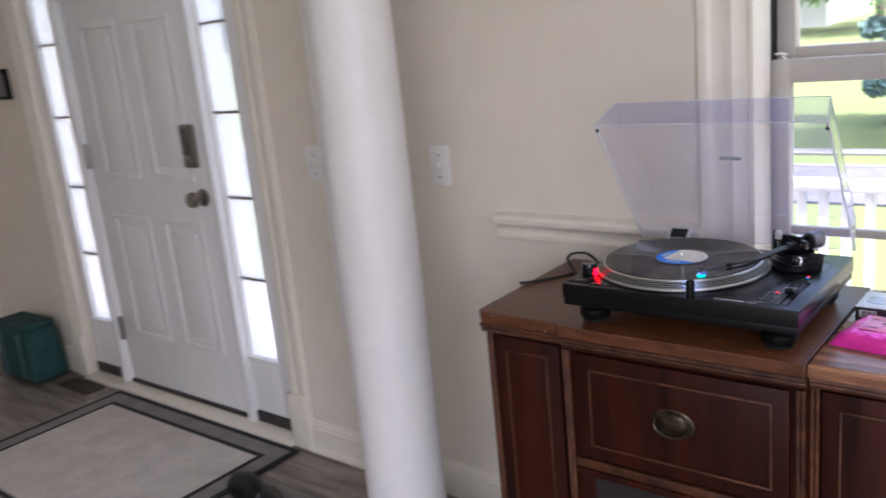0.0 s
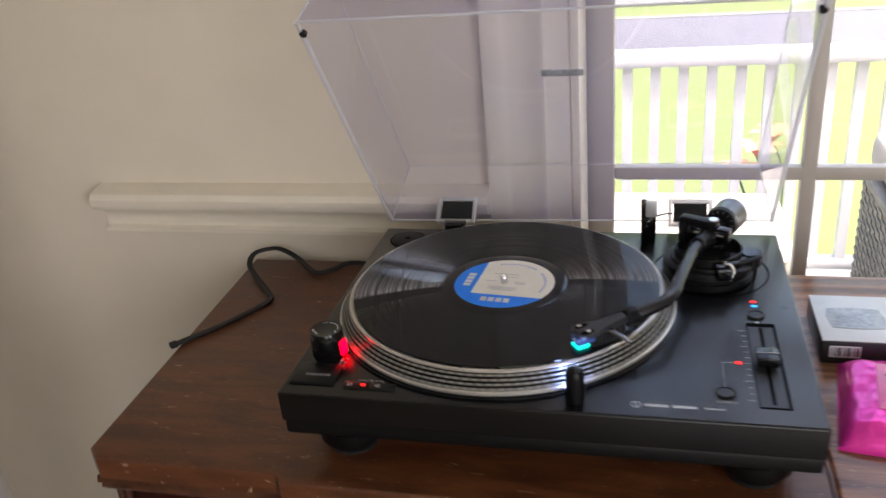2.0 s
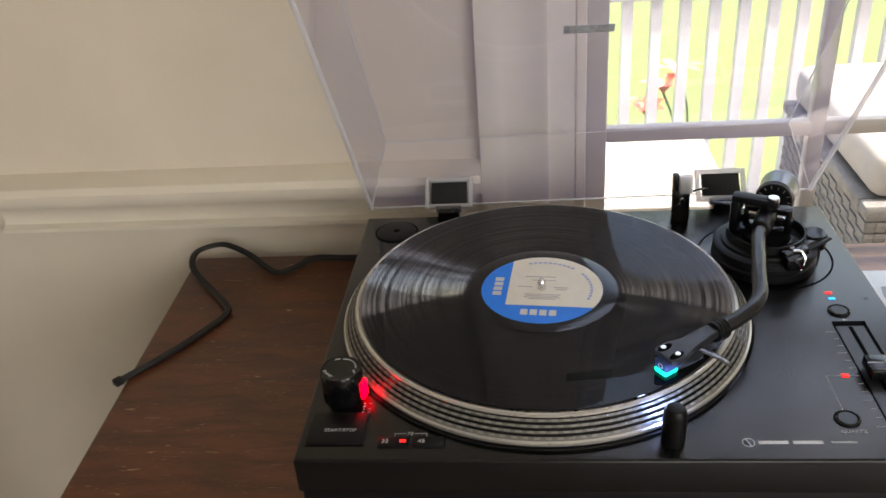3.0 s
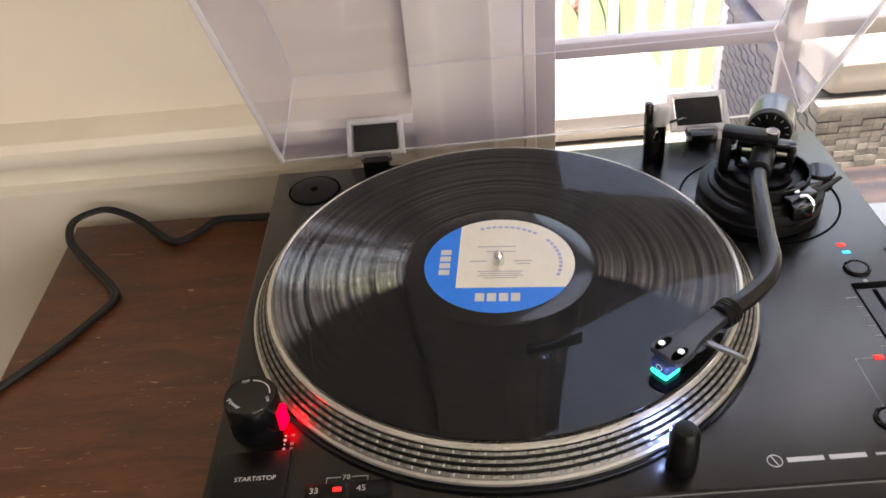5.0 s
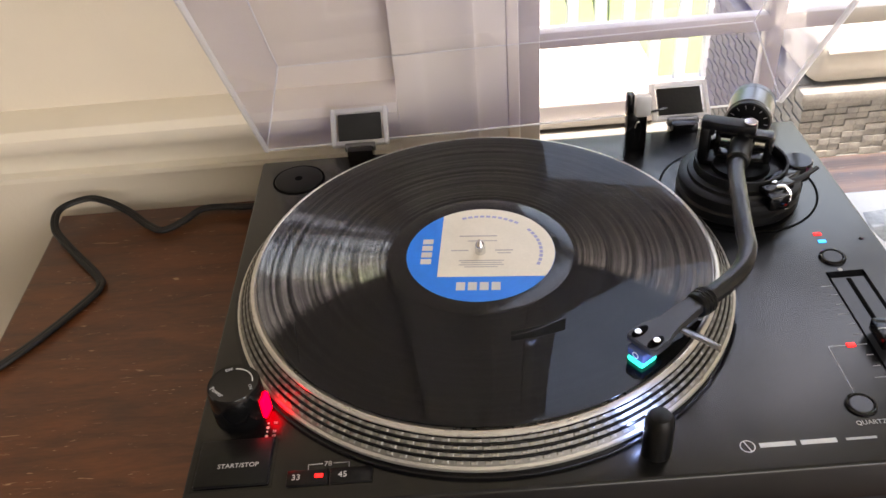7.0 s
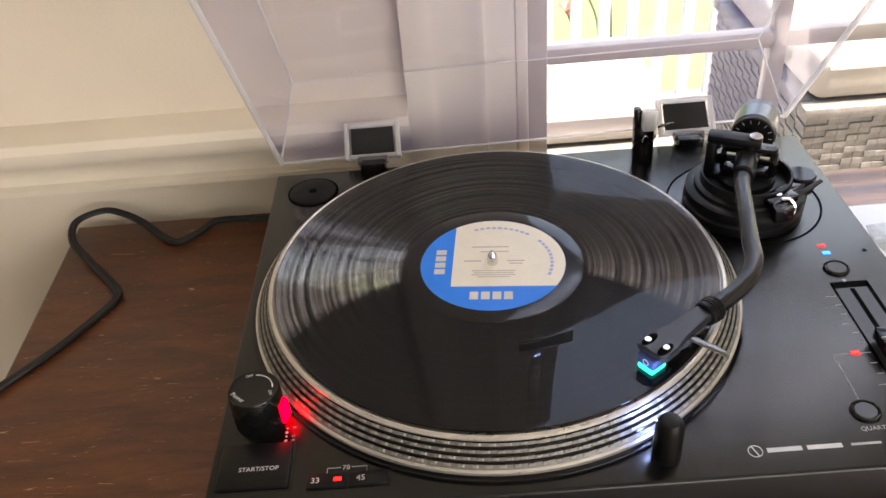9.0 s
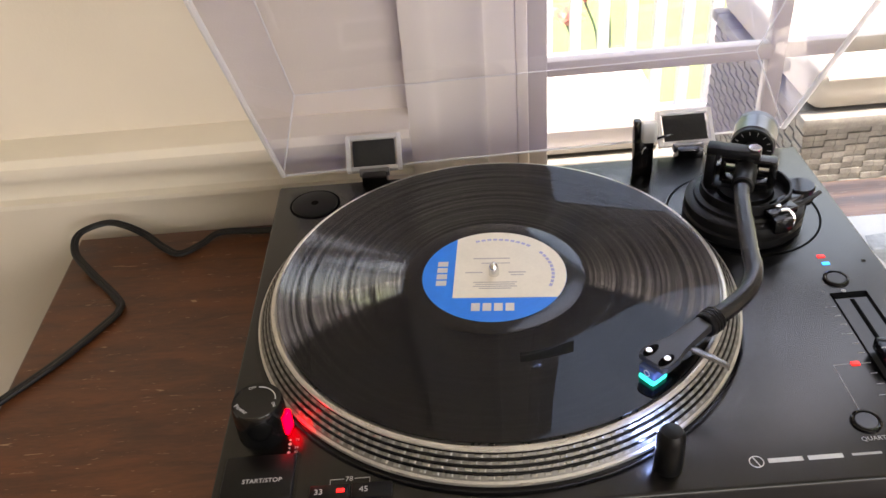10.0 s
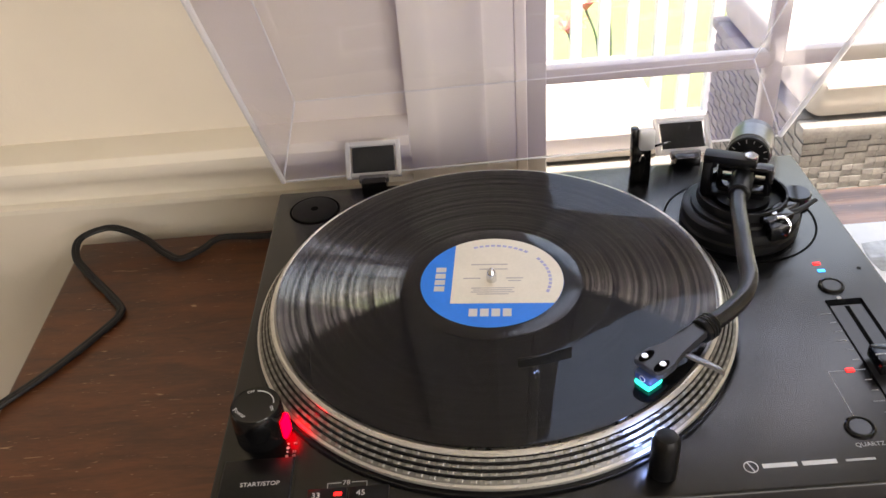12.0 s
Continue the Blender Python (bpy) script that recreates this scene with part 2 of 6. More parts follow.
M["bayshade"] = mat("painted_bay_shade", (0.02, 0.012, 0.009), 0.7, var=0.3)
M["brass"] = mat("aged_brass", (0.12, 0.095, 0.06), 0.36, 1.0, var=0.5, scale=40, color2=(0.05, 0.04, 0.03), bump=0.2, bscale=200)
M["plinth"] = mat("black_metallic_paint", (0.0025, 0.0025, 0.0028), 0.25, 0.0, var=0.10, scale=60, spec=0.46, rvar=0.02)
M["black"] = mat("black_plastic", (0.004, 0.004, 0.0043), 0.38, var=0.15, scale=40, bump=0.04, bscale=500, spec=0.22)
M["gloss"] = mat("glossy_black", (0.004, 0.004, 0.0043), 0.13, var=0.1, scale=30, spec=0.35)
M["rubber"] = mat("black_rubber", (0.006, 0.006, 0.006), 0.75, var=0.2, scale=30, bump=0.2, bscale=300)
M["armtube"] = mat("black_arm_tube", (0.045, 0.045, 0.047), 0.26, 0.75, var=0.08, scale=40)
M["silver"] = mat("machined_aluminium", (0.62, 0.60, 0.57), 0.26, 0.8, var=0.12, scale=50, stretch=(1, 1, 20), rvar=0.1)
M["darkalu"] = mat("dark_platter_edge", (0.17, 0.162, 0.145), 0.45, 0.35, var=0.1, scale=40)
M["shell"] = mat("satin_black_shell", (0.040, 0.040, 0.042), 0.34, 0.4, var=0.06, scale=60)
M["lift"] = mat("dark_lift_blade", (0.16, 0.16, 0.17), 0.25, 0.9, var=0.06, scale=60)
# near-black with hardly any gloss paints the shade inside gaps, holes and slots
M["void"] = mat("painted_gap_shade", (0.0008, 0.0008, 0.0008), 0.8, var=0.1, scale=40, spec=0.05)
M["button"] = mat("dark_satin_button", (0.03, 0.03, 0.032), 0.34, 0.3, var=0.08, scale=60)
M["dots"] = mat("strobe_dot_metal", (0.26, 0.25, 0.225), 0.5, 0.3, var=0.15, scale=90)
M["steel"] = mat("dark_steel", (0.17, 0.17, 0.175), 0.28, 1.0, var=0.15, scale=60)
M["chrome"] = mat("chrome", (0.75, 0.75, 0.75), 0.08, 1.0, var=0.06, scale=40)
M["nickel"] = mat("satin_nickel", (0.36, 0.33, 0.30), 0.3, 1.0, var=0.2, scale=30)
M["vinyl"] = vinyl_material("grooved_vinyl")
M["paper"] = mat("cream_label_paper", (0.74, 0.70, 0.60), 0.5, var=0.05, scale=60)
M["blue"] = mat("blue_label_ink", (0.002, 0.20, 0.82), 0.5, var=0.06, scale=60)
M["ink"] = mat("grey_print", (0.42, 0.40, 0.40), 0.6, var=0.1, scale=80)
M["white"] = mat("white_print", (0.58, 0.58, 0.58), 0.5, var=0.05, scale=90)
M["greyprint"] = mat("grey_panel_print", (0.38, 0.38, 0.38), 0.5, var=0.05, scale=90)
# violet haze paints in the bluish skylight that the cover throws on the wall
M["lid"] = clear("clear_acrylic", (0.985, 0.985, 0.99), 1.46, 0.0, haze=0.056, haze_color=(0.36, 0.35, 1.0))
M["lidedge"] = clear("acrylic_edge", (0.90, 0.90, 0.93), 1.9, 0.05, haze=0.6)
M["glass"] = clear("window_glass", (0.98, 0.99, 0.985), 1.3)
M["frost"] = clear("patterned_glass", (0.97, 0.98, 0.98), 1.45, 0.05, haze=0.45)
M["red"] = glow("red_lamp", (1.0, 0.0, 0.005), 2.4)
M["redled"] = glow("red_led", (1.0, 0.012, 0.008), 0.5)
M["blueled"] = glow("blue_led", (0.02, 0.35, 1.0), 0.4)
M["target"] = glow("white_target_lamp", (0.35, 0.50, 1.0), 45.0)
# emission imitates the target lamp shining through the stylus, itself no lamp
M["green"] = glow("self_glowing_green_stylus", (0.0, 0.55, 0.34), 0.62)
M["cart"] = mat("dark_blue_cartridge", (0.05, 0.08, 0.20), 0.2, var=0.1, scale=40)
M["pink"] = mat("pink_foil", (0.88, 0.045, 0.42), 0.20, 0.35, var=0.12, scale=30, bump=0.35, bscale=45)
M["pinklabel"] = mat("pink_print_panel", (0.80, 0.16, 0.36), 0.28, 0.1, var=0.15, scale=50)
M["darkink"] = mat("dark_red_print", (0.13, 0.015, 0.05), 0.5, var=0.2, scale=60)
M["boxwhite"] = mat("white_card", (0.72, 0.73, 0.74), 0.35, var=0.05, scale=40)
M["boxwin"] = mat("grey_plastic_window", (0.42, 0.44, 0.45), 0.15, var=0.35, scale=35)
M["boxblack"] = mat("black_card", (0.018, 0.018, 0.02), 0.35, var=0.2, scale=40)
M["cord"] = mat("black_cable", (0.007, 0.007, 0.0075), 0.5, var=0.15, scale=40, bump=0.15, bscale=400)
M["rug"] = mat("cream_rug_pile", (0.60, 0.54, 0.48), 0.95, var=0.16, scale=9, bump=0.7, bscale=420)
M["ruggrey"] = mat("grey_rug_band", (0.24, 0.22, 0.20), 0.95, var=0.2, scale=12, bump=0.7, bscale=420)
M["rugdark"] = mat("dark_rug_line", (0.02, 0.018, 0.018), 0.95, var=0.2, scale=12, bump=0.6, bscale=420)
M["teal"] = mat("dark_green_canvas", (0.012, 0.052, 0.048), 0.8, var=0.3, scale=14, bump=0.5, bscale=300)
M["tealtrim"] = mat("grey_green_webbing", (0.06, 0.12, 0.12), 0.75, var=0.2, scale=30, bump=0.3, bscale=300)
M["vent"] = mat("brown_register", (0.07, 0.05, 0.035), 0.5, 0.3, var=0.2, scale=30)
M["sill"] = mat("bronze_threshold", (0.05, 0.042, 0.038), 0.45, 0.4, var=0.25, scale=20)
M["plate"] = mat("white_switch_plastic", (0.80, 0.78, 0.73), 0.28, var=0.03, scale=20)
M["sash"] = mat("almond_vinyl_sash", (0.50, 0.46, 0.41), 0.4, var=0.05, scale=4)
M["rail"] = mat("white_vinyl_rail", (0.52, 0.52, 0.54), 0.35, var=0.04, scale=5)
M["porch"] = mat("porch_boards", (0.45, 0.43, 0.40), 0.6, var=0.15, scale=3, bump=0.2, stretch=(1, 6, 1))
M["wicker"] = mat("grey_wicker", (0.16, 0.148, 0.132), 0.6, var=0.35, scale=30, bump=0.4, bscale=200)
M["cushion"] = mat("pale_outdoor_cushion", (0.33, 0.30, 0.265), 0.85, var=0.08, scale=8, bump=0.3, bscale=500)
M["lawn"] = mat("lawn", (0.080, 0.105, 0.024), 0.9, var=0.35, scale=0.5, bump=0.8, bscale=25, color2=(0.095, 0.115, 0.035))
M["road"] = mat("pale_asphalt", (0.085, 0.082, 0.095), 0.85, var=0.15, scale=0.6, bump=0.5, bscale=60)
M["walk"] = mat("concrete_walk", (0.17, 0.165, 0.15), 0.85, var=0.12, scale=1.5, bump=0.4, bscale=60)
M["mulch"] = mat("brown_mulch", (0.07, 0.045, 0.035), 0.95, var=0.4, scale=12, bump=1.0, bscale=50)
M["bark"] = mat("grey_bark", (0.27, 0.23, 0.20), 0.9, var=0.4, scale=8, bump=1.0, bscale=25, stretch=(4, 4, 0.7))
M["leaf"] = mat("tree_leaf", (0.13, 0.24, 0.07), 0.6, var=0.5, scale=1.5, color2=(0.19, 0.30, 0.10))
M["bluespruce"] = mat("blue_green_needles", (0.20, 0.29, 0.26), 0.7, var=0.4, scale=2)
M["petal"] = mat("red_petal", (0.65, 0.08, 0.10), 0.5, var=0.3, scale=30, color2=(0.7, 0.35, 0.10))
M["stem"] = mat("plant_stem", (0.08, 0.14, 0.04), 0.6, var=0.3, scale=30)
M["siding"] = mat("far_house_siding", (0.62, 0.61, 0.58), 0.7, var=0.08, scale=1)
M["roof"] = mat("far_house_shingle", (0.16, 0.15, 0.15), 0.85, var=0.2, scale=2)


# ---- mesh helpers ----
def box(bm, x0, x1, y0, y1, z0, z1, bevel=0.0, seg=2):
    r = bmesh.ops.create_cube(bm, size=1, matrix=Matrix.LocRotScale(((x0 + x1) / 2, (y0 + y1) / 2, (z0 + z1) / 2), None, (abs(x1 - x0), abs(y1 - y0), abs(z1 - z0))))
    if bevel:
        es = list({e for v in r["verts"] for e in v.link_edges})
        bmesh.ops.bevel(bm, geom=es, offset=bevel, segments=seg, profile=0.5, affect="EDGES")
    return bm


def one_box(*a, **k):
    return box(bmesh.new(), *a, **k)


def obox(bm, m, sx, sy, sz, bevel=0.0, seg=2):
    """A box of that size about the origin of the pose m."""
    r = bmesh.ops.create_cube(bm, size=1, matrix=m @ Matrix.Diagonal((sx, sy, sz, 1)))
    if bevel:
        es = list({e for v in r["verts"] for e in v.link_edges})
        bmesh.ops.bevel(bm, geom=es, offset=bevel, segments=seg, profile=0.5, affect="EDGES")
    return bm


def lathe(bm, profile, m=None, n=48, close=False):
    """Turns a profile of (radius, height) round the z axis of m."""
    m = m or Matrix()
    rings = []
    for r, z in profile:
        if r < 1e-6:
            rings.append([bm.verts.new(m @ Vector((0, 0, z)))])
        else:
            rings.append([bm.verts.new(m @ Vector((r * math.cos(2 * math.pi * i / n), r * math.sin(2 * math.pi * i / n), z))) for i in range(n)])
    pairs = list(zip(rings, rings[1:])) + ([(rings[-1], rings[0])] if close else [])
    for a, b in pairs:
        for i in range(n):
            j = (i + 1) % n
            if len(a) == 1 and len(b) == 1:
                continue
            if len(a) == 1:
                bm.faces.new((a[0], b[j], b[i]))
            elif len(b) == 1:
                bm.faces.new((a[i], a[j], b[0]))
            else:
                bm.faces.new((a[i], a[j], b[j], b[i]))
    return bm


def cyl(bm, c, r, h, axis=(0, 0, 1), n=32, chamfer=0.0, r2=None):
    """A cylinder from c along axis, with chamfered ends."""
    r2 = r if r2 is None else r2
    m = Matrix.Translation(c) @ Vector(axis).to_track_quat("Z", "Y").to_matrix().to_4x4()
    k = chamfer
    prof = [(0, 0), (r - k, 0), (r, k), (r2, h - k), (r2 - k, h), (0, h)] if k else [(0, 0), (r, 0), (r2, h), (0, h)]
    return lathe(bm, prof, m, n)


def smooth_path(pts, steps=8):
    """A Catmull-Rom curve through the points."""
    p = [Vector(q) for q in pts]
    p = [2 * p[0] - p[1]] + p + [2 * p[-1] - p[-2]]
    out = []
    for i in range(1, len(p) - 2):
        a, b, c, d = p[i - 1:i + 3]
        for s in range(steps):
            t = s / steps
            out.append(0.5 * ((2 * b) + (c - a) * t + (2 * a - 5 * b + 4 * c - d) * t * t + (3 * b - a - 3 * c + d) * t ** 3))
    return out + [p[-2]]


def tube(bm, pts, r, n=12, flat=1.0, r_end=None):
    """A round or flattened tube along a line of points."""
    prev, rings = None, []
    for i, q in enumerate(pts):
        q = Vector(q)
        d = (Vector(pts[min(i + 1, len(pts) - 1)]) - Vector(pts[max(i - 1, 0)])).normalized()
        up = Vector((0, 0, 1)) if abs(d.z) < 0.95 else Vector((0, 1, 0))
        if prev is not None and flat == 1.0:
            up = prev
        s = d.cross(up).normalized()
        u = s.cross(d).normalized()
        prev = u
        rr = r if r_end is None else r + (r_end - r) * i / (len(pts) - 1)
        rings.append([bm.verts.new(q + s * rr * math.cos(2 * math.pi * k / n) + u * rr * flat * math.sin(2 * math.pi * k / n)) for k in range(n)])
    for a, b in zip(rings, rings[1:]):
        for k in range(n):
            bm.faces.new((a[k], a[(k + 1) % n], b[(k + 1) % n], b[k]))
    bm.faces.new(rings[0][::-1])
    bm.faces.new(rings[-1])
    return bm


def extrude_x(bm, prof, x0, x1):
    """Sweeps a closed (y, z) outline along x."""
    a = [bm.verts.new((x0, y, z)) for y, z in prof]
    b = [bm.verts.new((x1, y, z)) for y, z in prof]
    n = len(prof)
    for i in range(n):
        j = (i + 1) % n
        bm.faces.new((a[i], a[j], b[j], b[i]))
    bm.faces.new(a[::-1])
    bm.faces.new(b)
    return bm


def mesh_of(name, bm, material, smooth=True):
    bmesh.ops.recalc_face_normals(bm, faces=bm.faces)
    me = bpy.data.meshes.new(name)
    bm.to_mesh(me)
    bm.free()
    me.materials.append(material)
    if smooth:
        me.shade_smooth()
        me.set_sharp_from_angle(angle=radians(35))
    return me


def part(name, bm, material, parent=None, label="", smooth=True):
    """Links a bmesh as one mesh object under a thing or a part."""
    ob = new(name, mesh_of(name, bm, material, smooth))
    if parent:
        ob.parent = parent
        if parent.type == "EMPTY":
            ob.matrix_parent_inverse = parent.matrix_basis.inverted()
    if label:
        ob["label"] = label
    return ob


def thing(name, at, label, category, group="", kind=""):
    ob = new(name)
    ob.empty_display_size = 0.05
    ob.matrix_basis = Matrix.Translation(at)
    return tagged(ob, label, category, group, kind)


def struct(name, bm, material, label, category="", smooth=False):
    return tagged(part(name, bm, material, smooth=smooth), label, category or name.split("_")[0], kind="structure")


def letters(name, text, size, m, material, parent, label=""):
    """Printed characters in the built-in font, a hair thick."""
    cu = bpy.data.curves.new(name, "FONT")
    cu.body, cu.size, cu.extrude, cu.align_x, cu.align_y, cu.resolution_u = text, size, 0.00008, "CENTER", "CENTER", 3
    tmp = bpy.data.objects.new(name, cu)
    scene.collection.objects.link(tmp)
    bpy.context.view_layer.update()
    me = bpy.data.meshes.new_from_object(tmp.evaluated_get(bpy.context.evaluated_depsgraph_get()))
    bpy.data.objects.remove(tmp)
    me.transform(m)
    me.materials.clear()
    me.materials.append(material)
    ob = new(name, me)
    ob.parent = parent
    if parent.type == "EMPTY":
        ob.matrix_parent_inverse = parent.matrix_basis.inverted()
    if label:
        ob["label"] = label
    return ob


def local_part(name, bm, material, parent, label="", smooth=True):
    """A part whose mesh is given about its thing's own origin."""
    ob = part(name, bm, material, None, label, smooth)
    ob.parent = parent
    return ob


# ---- the room's shell ----
WY, WT = 0.262, 0.165           # inner face and thickness of the window wall
X0, X1, Y0, CEIL = -3.95, 2.4, -3.7, 2.6
WIN = (-0.008, 0.846, 0.46, 2.02)     # window opening: x, x, z, z
DOOR = (-3.10, -1.66, 0.0, 2.06)      # door with its two side lights


def wall_with_holes(x0, x1, z1, holes, y0, y1):
    bm = bmesh.new()
    at = x0
    for a, b, lo, hi in sorted(holes):
        box(bm, at, a, y0, y1, 0, z1)
        if lo > 0:
            box(bm, a, b, y0, y1, 0, lo)
        box(bm, a, b, y0, y1, hi, z1)
        at = b
    box(bm, at, x1, y0, y1, 0, z1)
    return bm


struct("wall_north", wall_with_holes(X0, X1, CEIL, [WIN, DOOR], WY, WY + WT), M["wall"], "warm white painted wall with window and entry door openings")
struct("wall_west", one_box(X0 - 0.12, X0, Y0, WY + WT, 0, CEIL), M["wall"], "warm white painted side wall of the entry", "wall")
bm = bmesh.new()
for y0, y1, z0, z1 in ((Y0, -3.35, 0, CEIL), (-2.15, WY + WT, 0, CEIL), (-3.35, -2.15, 0, 0.65), (-3.35, -2.15, 2.25, CEIL)):
    box(bm, X1, X1 + 0.12, y0, y1, z0, z1)
struct("wall_east", bm, M["wall"], "warm white painted side wall with a window opening", "wall")
# the opening is made up, cut for the south fill lamp
bm = bmesh.new()
for x0, x1, z0, z1 in ((X0, 0.2, 0, CEIL), (2.0, X1, 0, CEIL), (0.2, 2.0, 0, 0.65), (0.2, 2.0, 2.25, CEIL)):
    box(bm, x0, x1, Y0 - 0.12, Y0, z0, z1)
struct("wall_south", bm, M["wall"], "warm white painted rear wall with an added unseen opening", "wall")
struct("ceiling", one_box(X0, X1, Y0, WY, CEIL, CEIL + 0.1), M["ceiling"], "plain white ceiling")
floor = struct("floor", one_box(X0, X1, Y0, WY, -0.06, -0.012), M["subfloor"], "grey-brown plank floor")

struct("foundation", one_box(X0 - 0.12, X1 + 0.12, Y0 - 0.12, WY + WT, -1.1, -0.061), M["walk"], "plain foundation wall under the house", "foundation")

# base board, chair rail, casings
BASE = [(WY, 0), (WY - 0.016, 0), (WY - 0.016, 0.088), (WY - 0.012, 0.094), (WY - 0.012, 0.1), (WY - 0.006, 0.116), (WY, 0.118)]
for x0, x1 in ((X0, -3.19), (-1.57, X1)):
    struct("baseboard", extrude_x(bmesh.new(), BASE, x0, x1), M["trim"], "white moulded baseboard along the wall", "baseboard")
for x0, x1 in ((-1.57, -0.98),):
    bm = extrude_x(bmesh.new(), [(WY - 0.016, 0), (WY - 0.030, 0), (WY - 0.028, 0.012), (WY - 0.022, 0.019), (WY - 0.016, 0.02)], x0, x1)
    struct("trim", bm, M["trim"], "white quarter round moulding at the floor", "trim")


def chair_rail(x0, x1):
    prof = [(WY, 0.853), (WY - 0.009, 0.853), (WY - 0.016, 0.856), (WY - 0.016, 0.861), (WY - 0.009, 0.864), (WY - 0.007, 0.868), (WY - 0.008, 0.877), (WY - 0.013, 0.886), (WY - 0.021, 0.892), (WY - 0.033, 0.896),
            (WY - 0.037, 0.903), (WY - 0.037, 0.912), (WY - 0.032, 0.919), (WY - 0.018, 0.923), (WY, 0.925)]
    bm = extrude_x(bmesh.new(), prof, x0, x1)
    for v in bm.verts:          # mitred return at the free end
        if v.co.x == x0:
            v.co.x += 0.024 + (v.co.y - WY) * 0.8
    return struct("chair_rail", bm, M["trim"], "cream painted moulded chair rail on the wall", "chair rail", smooth=True)


chair_rail(-0.680, -0.110)


def casing(x0, x1, z0, z1, flip=1):
    """An upright fluted casing board; its thick edge lies outwards."""
    prof = [(0.0, 0.0), (0.0, 0.020), (0.016, 0.022), (0.024, 0.017), (0.030, 0.014), (0.060, 0.012), (0.064, 0.015), (0.070, 0.015), (0.074, 0.011), (0.097, 0.009), (0.097, 0.0)]
    w = x1 - x0
    bm = bmesh.new()
    xs = [(x0 + p / 0.097 * w if flip > 0 else x1 - p / 0.097 * w) for p, _ in prof]
    a = [bm.verts.new((x, WY - d * 0.8, z0)) for x, (_, d) in zip(xs, prof)]
    b = [bm.verts.new((x, WY - d * 0.8, z1)) for x, (_, d) in zip(xs, prof)]
    for i in range(len(prof)):
        j = (i + 1) % len(prof)
        bm.faces.new((a[i], a[j], b[j], b[i]))
    bm.faces.new(a[::-1])
    bm.faces.new(b)
    return bm


# ---- window_1: double hung, three by two panes a sash ----
window = thing("window_1", (0.419, WY, WIN[2]), "white double-hung window with grid bars beside the sideboard", "window", kind="structure")
part("casing", casing(-0.110, -0.009, 0.42, 2.03), M["trim"], window, "white fluted casing")
part("casing", casing(0.847, 0.944, 0.42, 2.03, -1), M["trim"], window, "white fluted casing")
part("head_casing", one_box(-0.106, 0.944, WY - 0.022, WY, 2.031, 2.13, 0.004), M["trim"], window)
part("window_sill", one_box(-0.12, 0.96, WY - 0.03, 0.386, 0.425, 0.456, 0.006), M["trim"], window, "white sill board")
bm = box(bmesh.new(), -0.0075, 0.0035, 0.2625, 0.372, 0.457, 2.02, 0.002)
part("window_stop", bm, M["trim"], window)
bm = box(bmesh.new(), 0.835, 0.8455, 0.2625, 0.372, 0.457, 2.02, 0.002)
part("window_stop", bm, M["trim"], window)
# solid black strip puts the gap's shade in as colour
part("gap_shade_strip", one_box(-0.0078, -0.003, 0.374, 0.47, 0.457, 2.02), M["black"], window, "black strip painted as the shaded gap at the sash")


def sash(z0, z1, y, lift):
    f = part("sash_frame", one_box(-0.0025, 0.038, y, y + 0.036, z0, z1, 0.003), M["sash"], window, "white sash")
    part("stile", one_box(0.80, 0.8405, y, y + 0.036, z0, z1, 0.003), M["sash"], f)
    part("top_rail", one_box(0.038, 0.80, y + 0.001, y + 0.035, z1 - 0.051, z1, 0.003), M["sash"], f)
    part("bottom_rail", one_box(0.038, 0.80, y + 0.001, y + 0.035, z0, z0 + 0.07, 0.003), M["sash"], f)
    lo, hi = z0 + 0.07, z1 - 0.051
    for i in (1, 2):
        x = 0.038 + 0.254 * i
        bm = box(bmesh.new(), x - 0.010, x + 0.010, y + 0.012, y + 0.030, lo, hi, 0.004)
        part("grid_bar", bm, M["sash"], f)
    zm = 0.887 if lift else (lo + hi) / 2
    bm = box(bmesh.new(), 0.038, 0.80, y + 0.0125, y + 0.0295, zm - 0.010, zm + 0.010, 0.004)
    part("grid_bar", bm, M["sash"], f)
    for i in range(3):
        for a, b in ((lo, zm), (zm, hi)):
            p = part("pane", one_box(0.038 + 0.254 * i, 0.292 + 0.254 * i, y + 0.020, y + 0.023, a, b), M["glass"], f, smooth=False)
            p.visible_shadow = False
    return f


sash(0.47, 1.272, 0.386, True)
sash(1.225, 2.015, 0.430, False)
bm = tube(bmesh.new(), smooth_path([(0.030, 0.389, 1.273), (0.024, 0.384, 1.280), (0.034, 0.382, 1.283), (0.022, 0.380, 1.286), (0.010, 0.384, 1.284)]), 0.0022, 8)
tagged(part("window_cord", bm, M["plate"]), "short white cord end lying on the sash rail", "cord")

# ---- entry door with side lights ----
door = thing("door_1", (-2.385, 0.33, 0.0), "white six-panel entry door, closed, with keypad lock", "door", kind="structure")
DY = 0.292
bm = box(bmesh.new(), -2.80, -1.965, DY, DY + 0.044, 0.035, 2.03, 0.002)
part("door_leaf", bm, M["door"], door)


def raised_panel(x0, x1, z0, z1):
    """A moulded field: a sunk groove round a raised middle."""
    bm = bmesh.new()
    w = 0.022
    for a, b, c, d in ((x0, x1, z0, z0 + w), (x0, x1, z1 - w, z1), (x0, x0 + w, z0 + w, z1 - w), (x1 - w, x1, z0 + w, z1 - w)):
        box(bm, a, b, DY - 0.006, DY + 0.001, c, d, 0.003)
    box(bm, x0 + 0.05, x1 - 0.05, DY - 0.005, DY + 0.001, z0 + 0.05, z1 - 0.05, 0.004)
    return bm


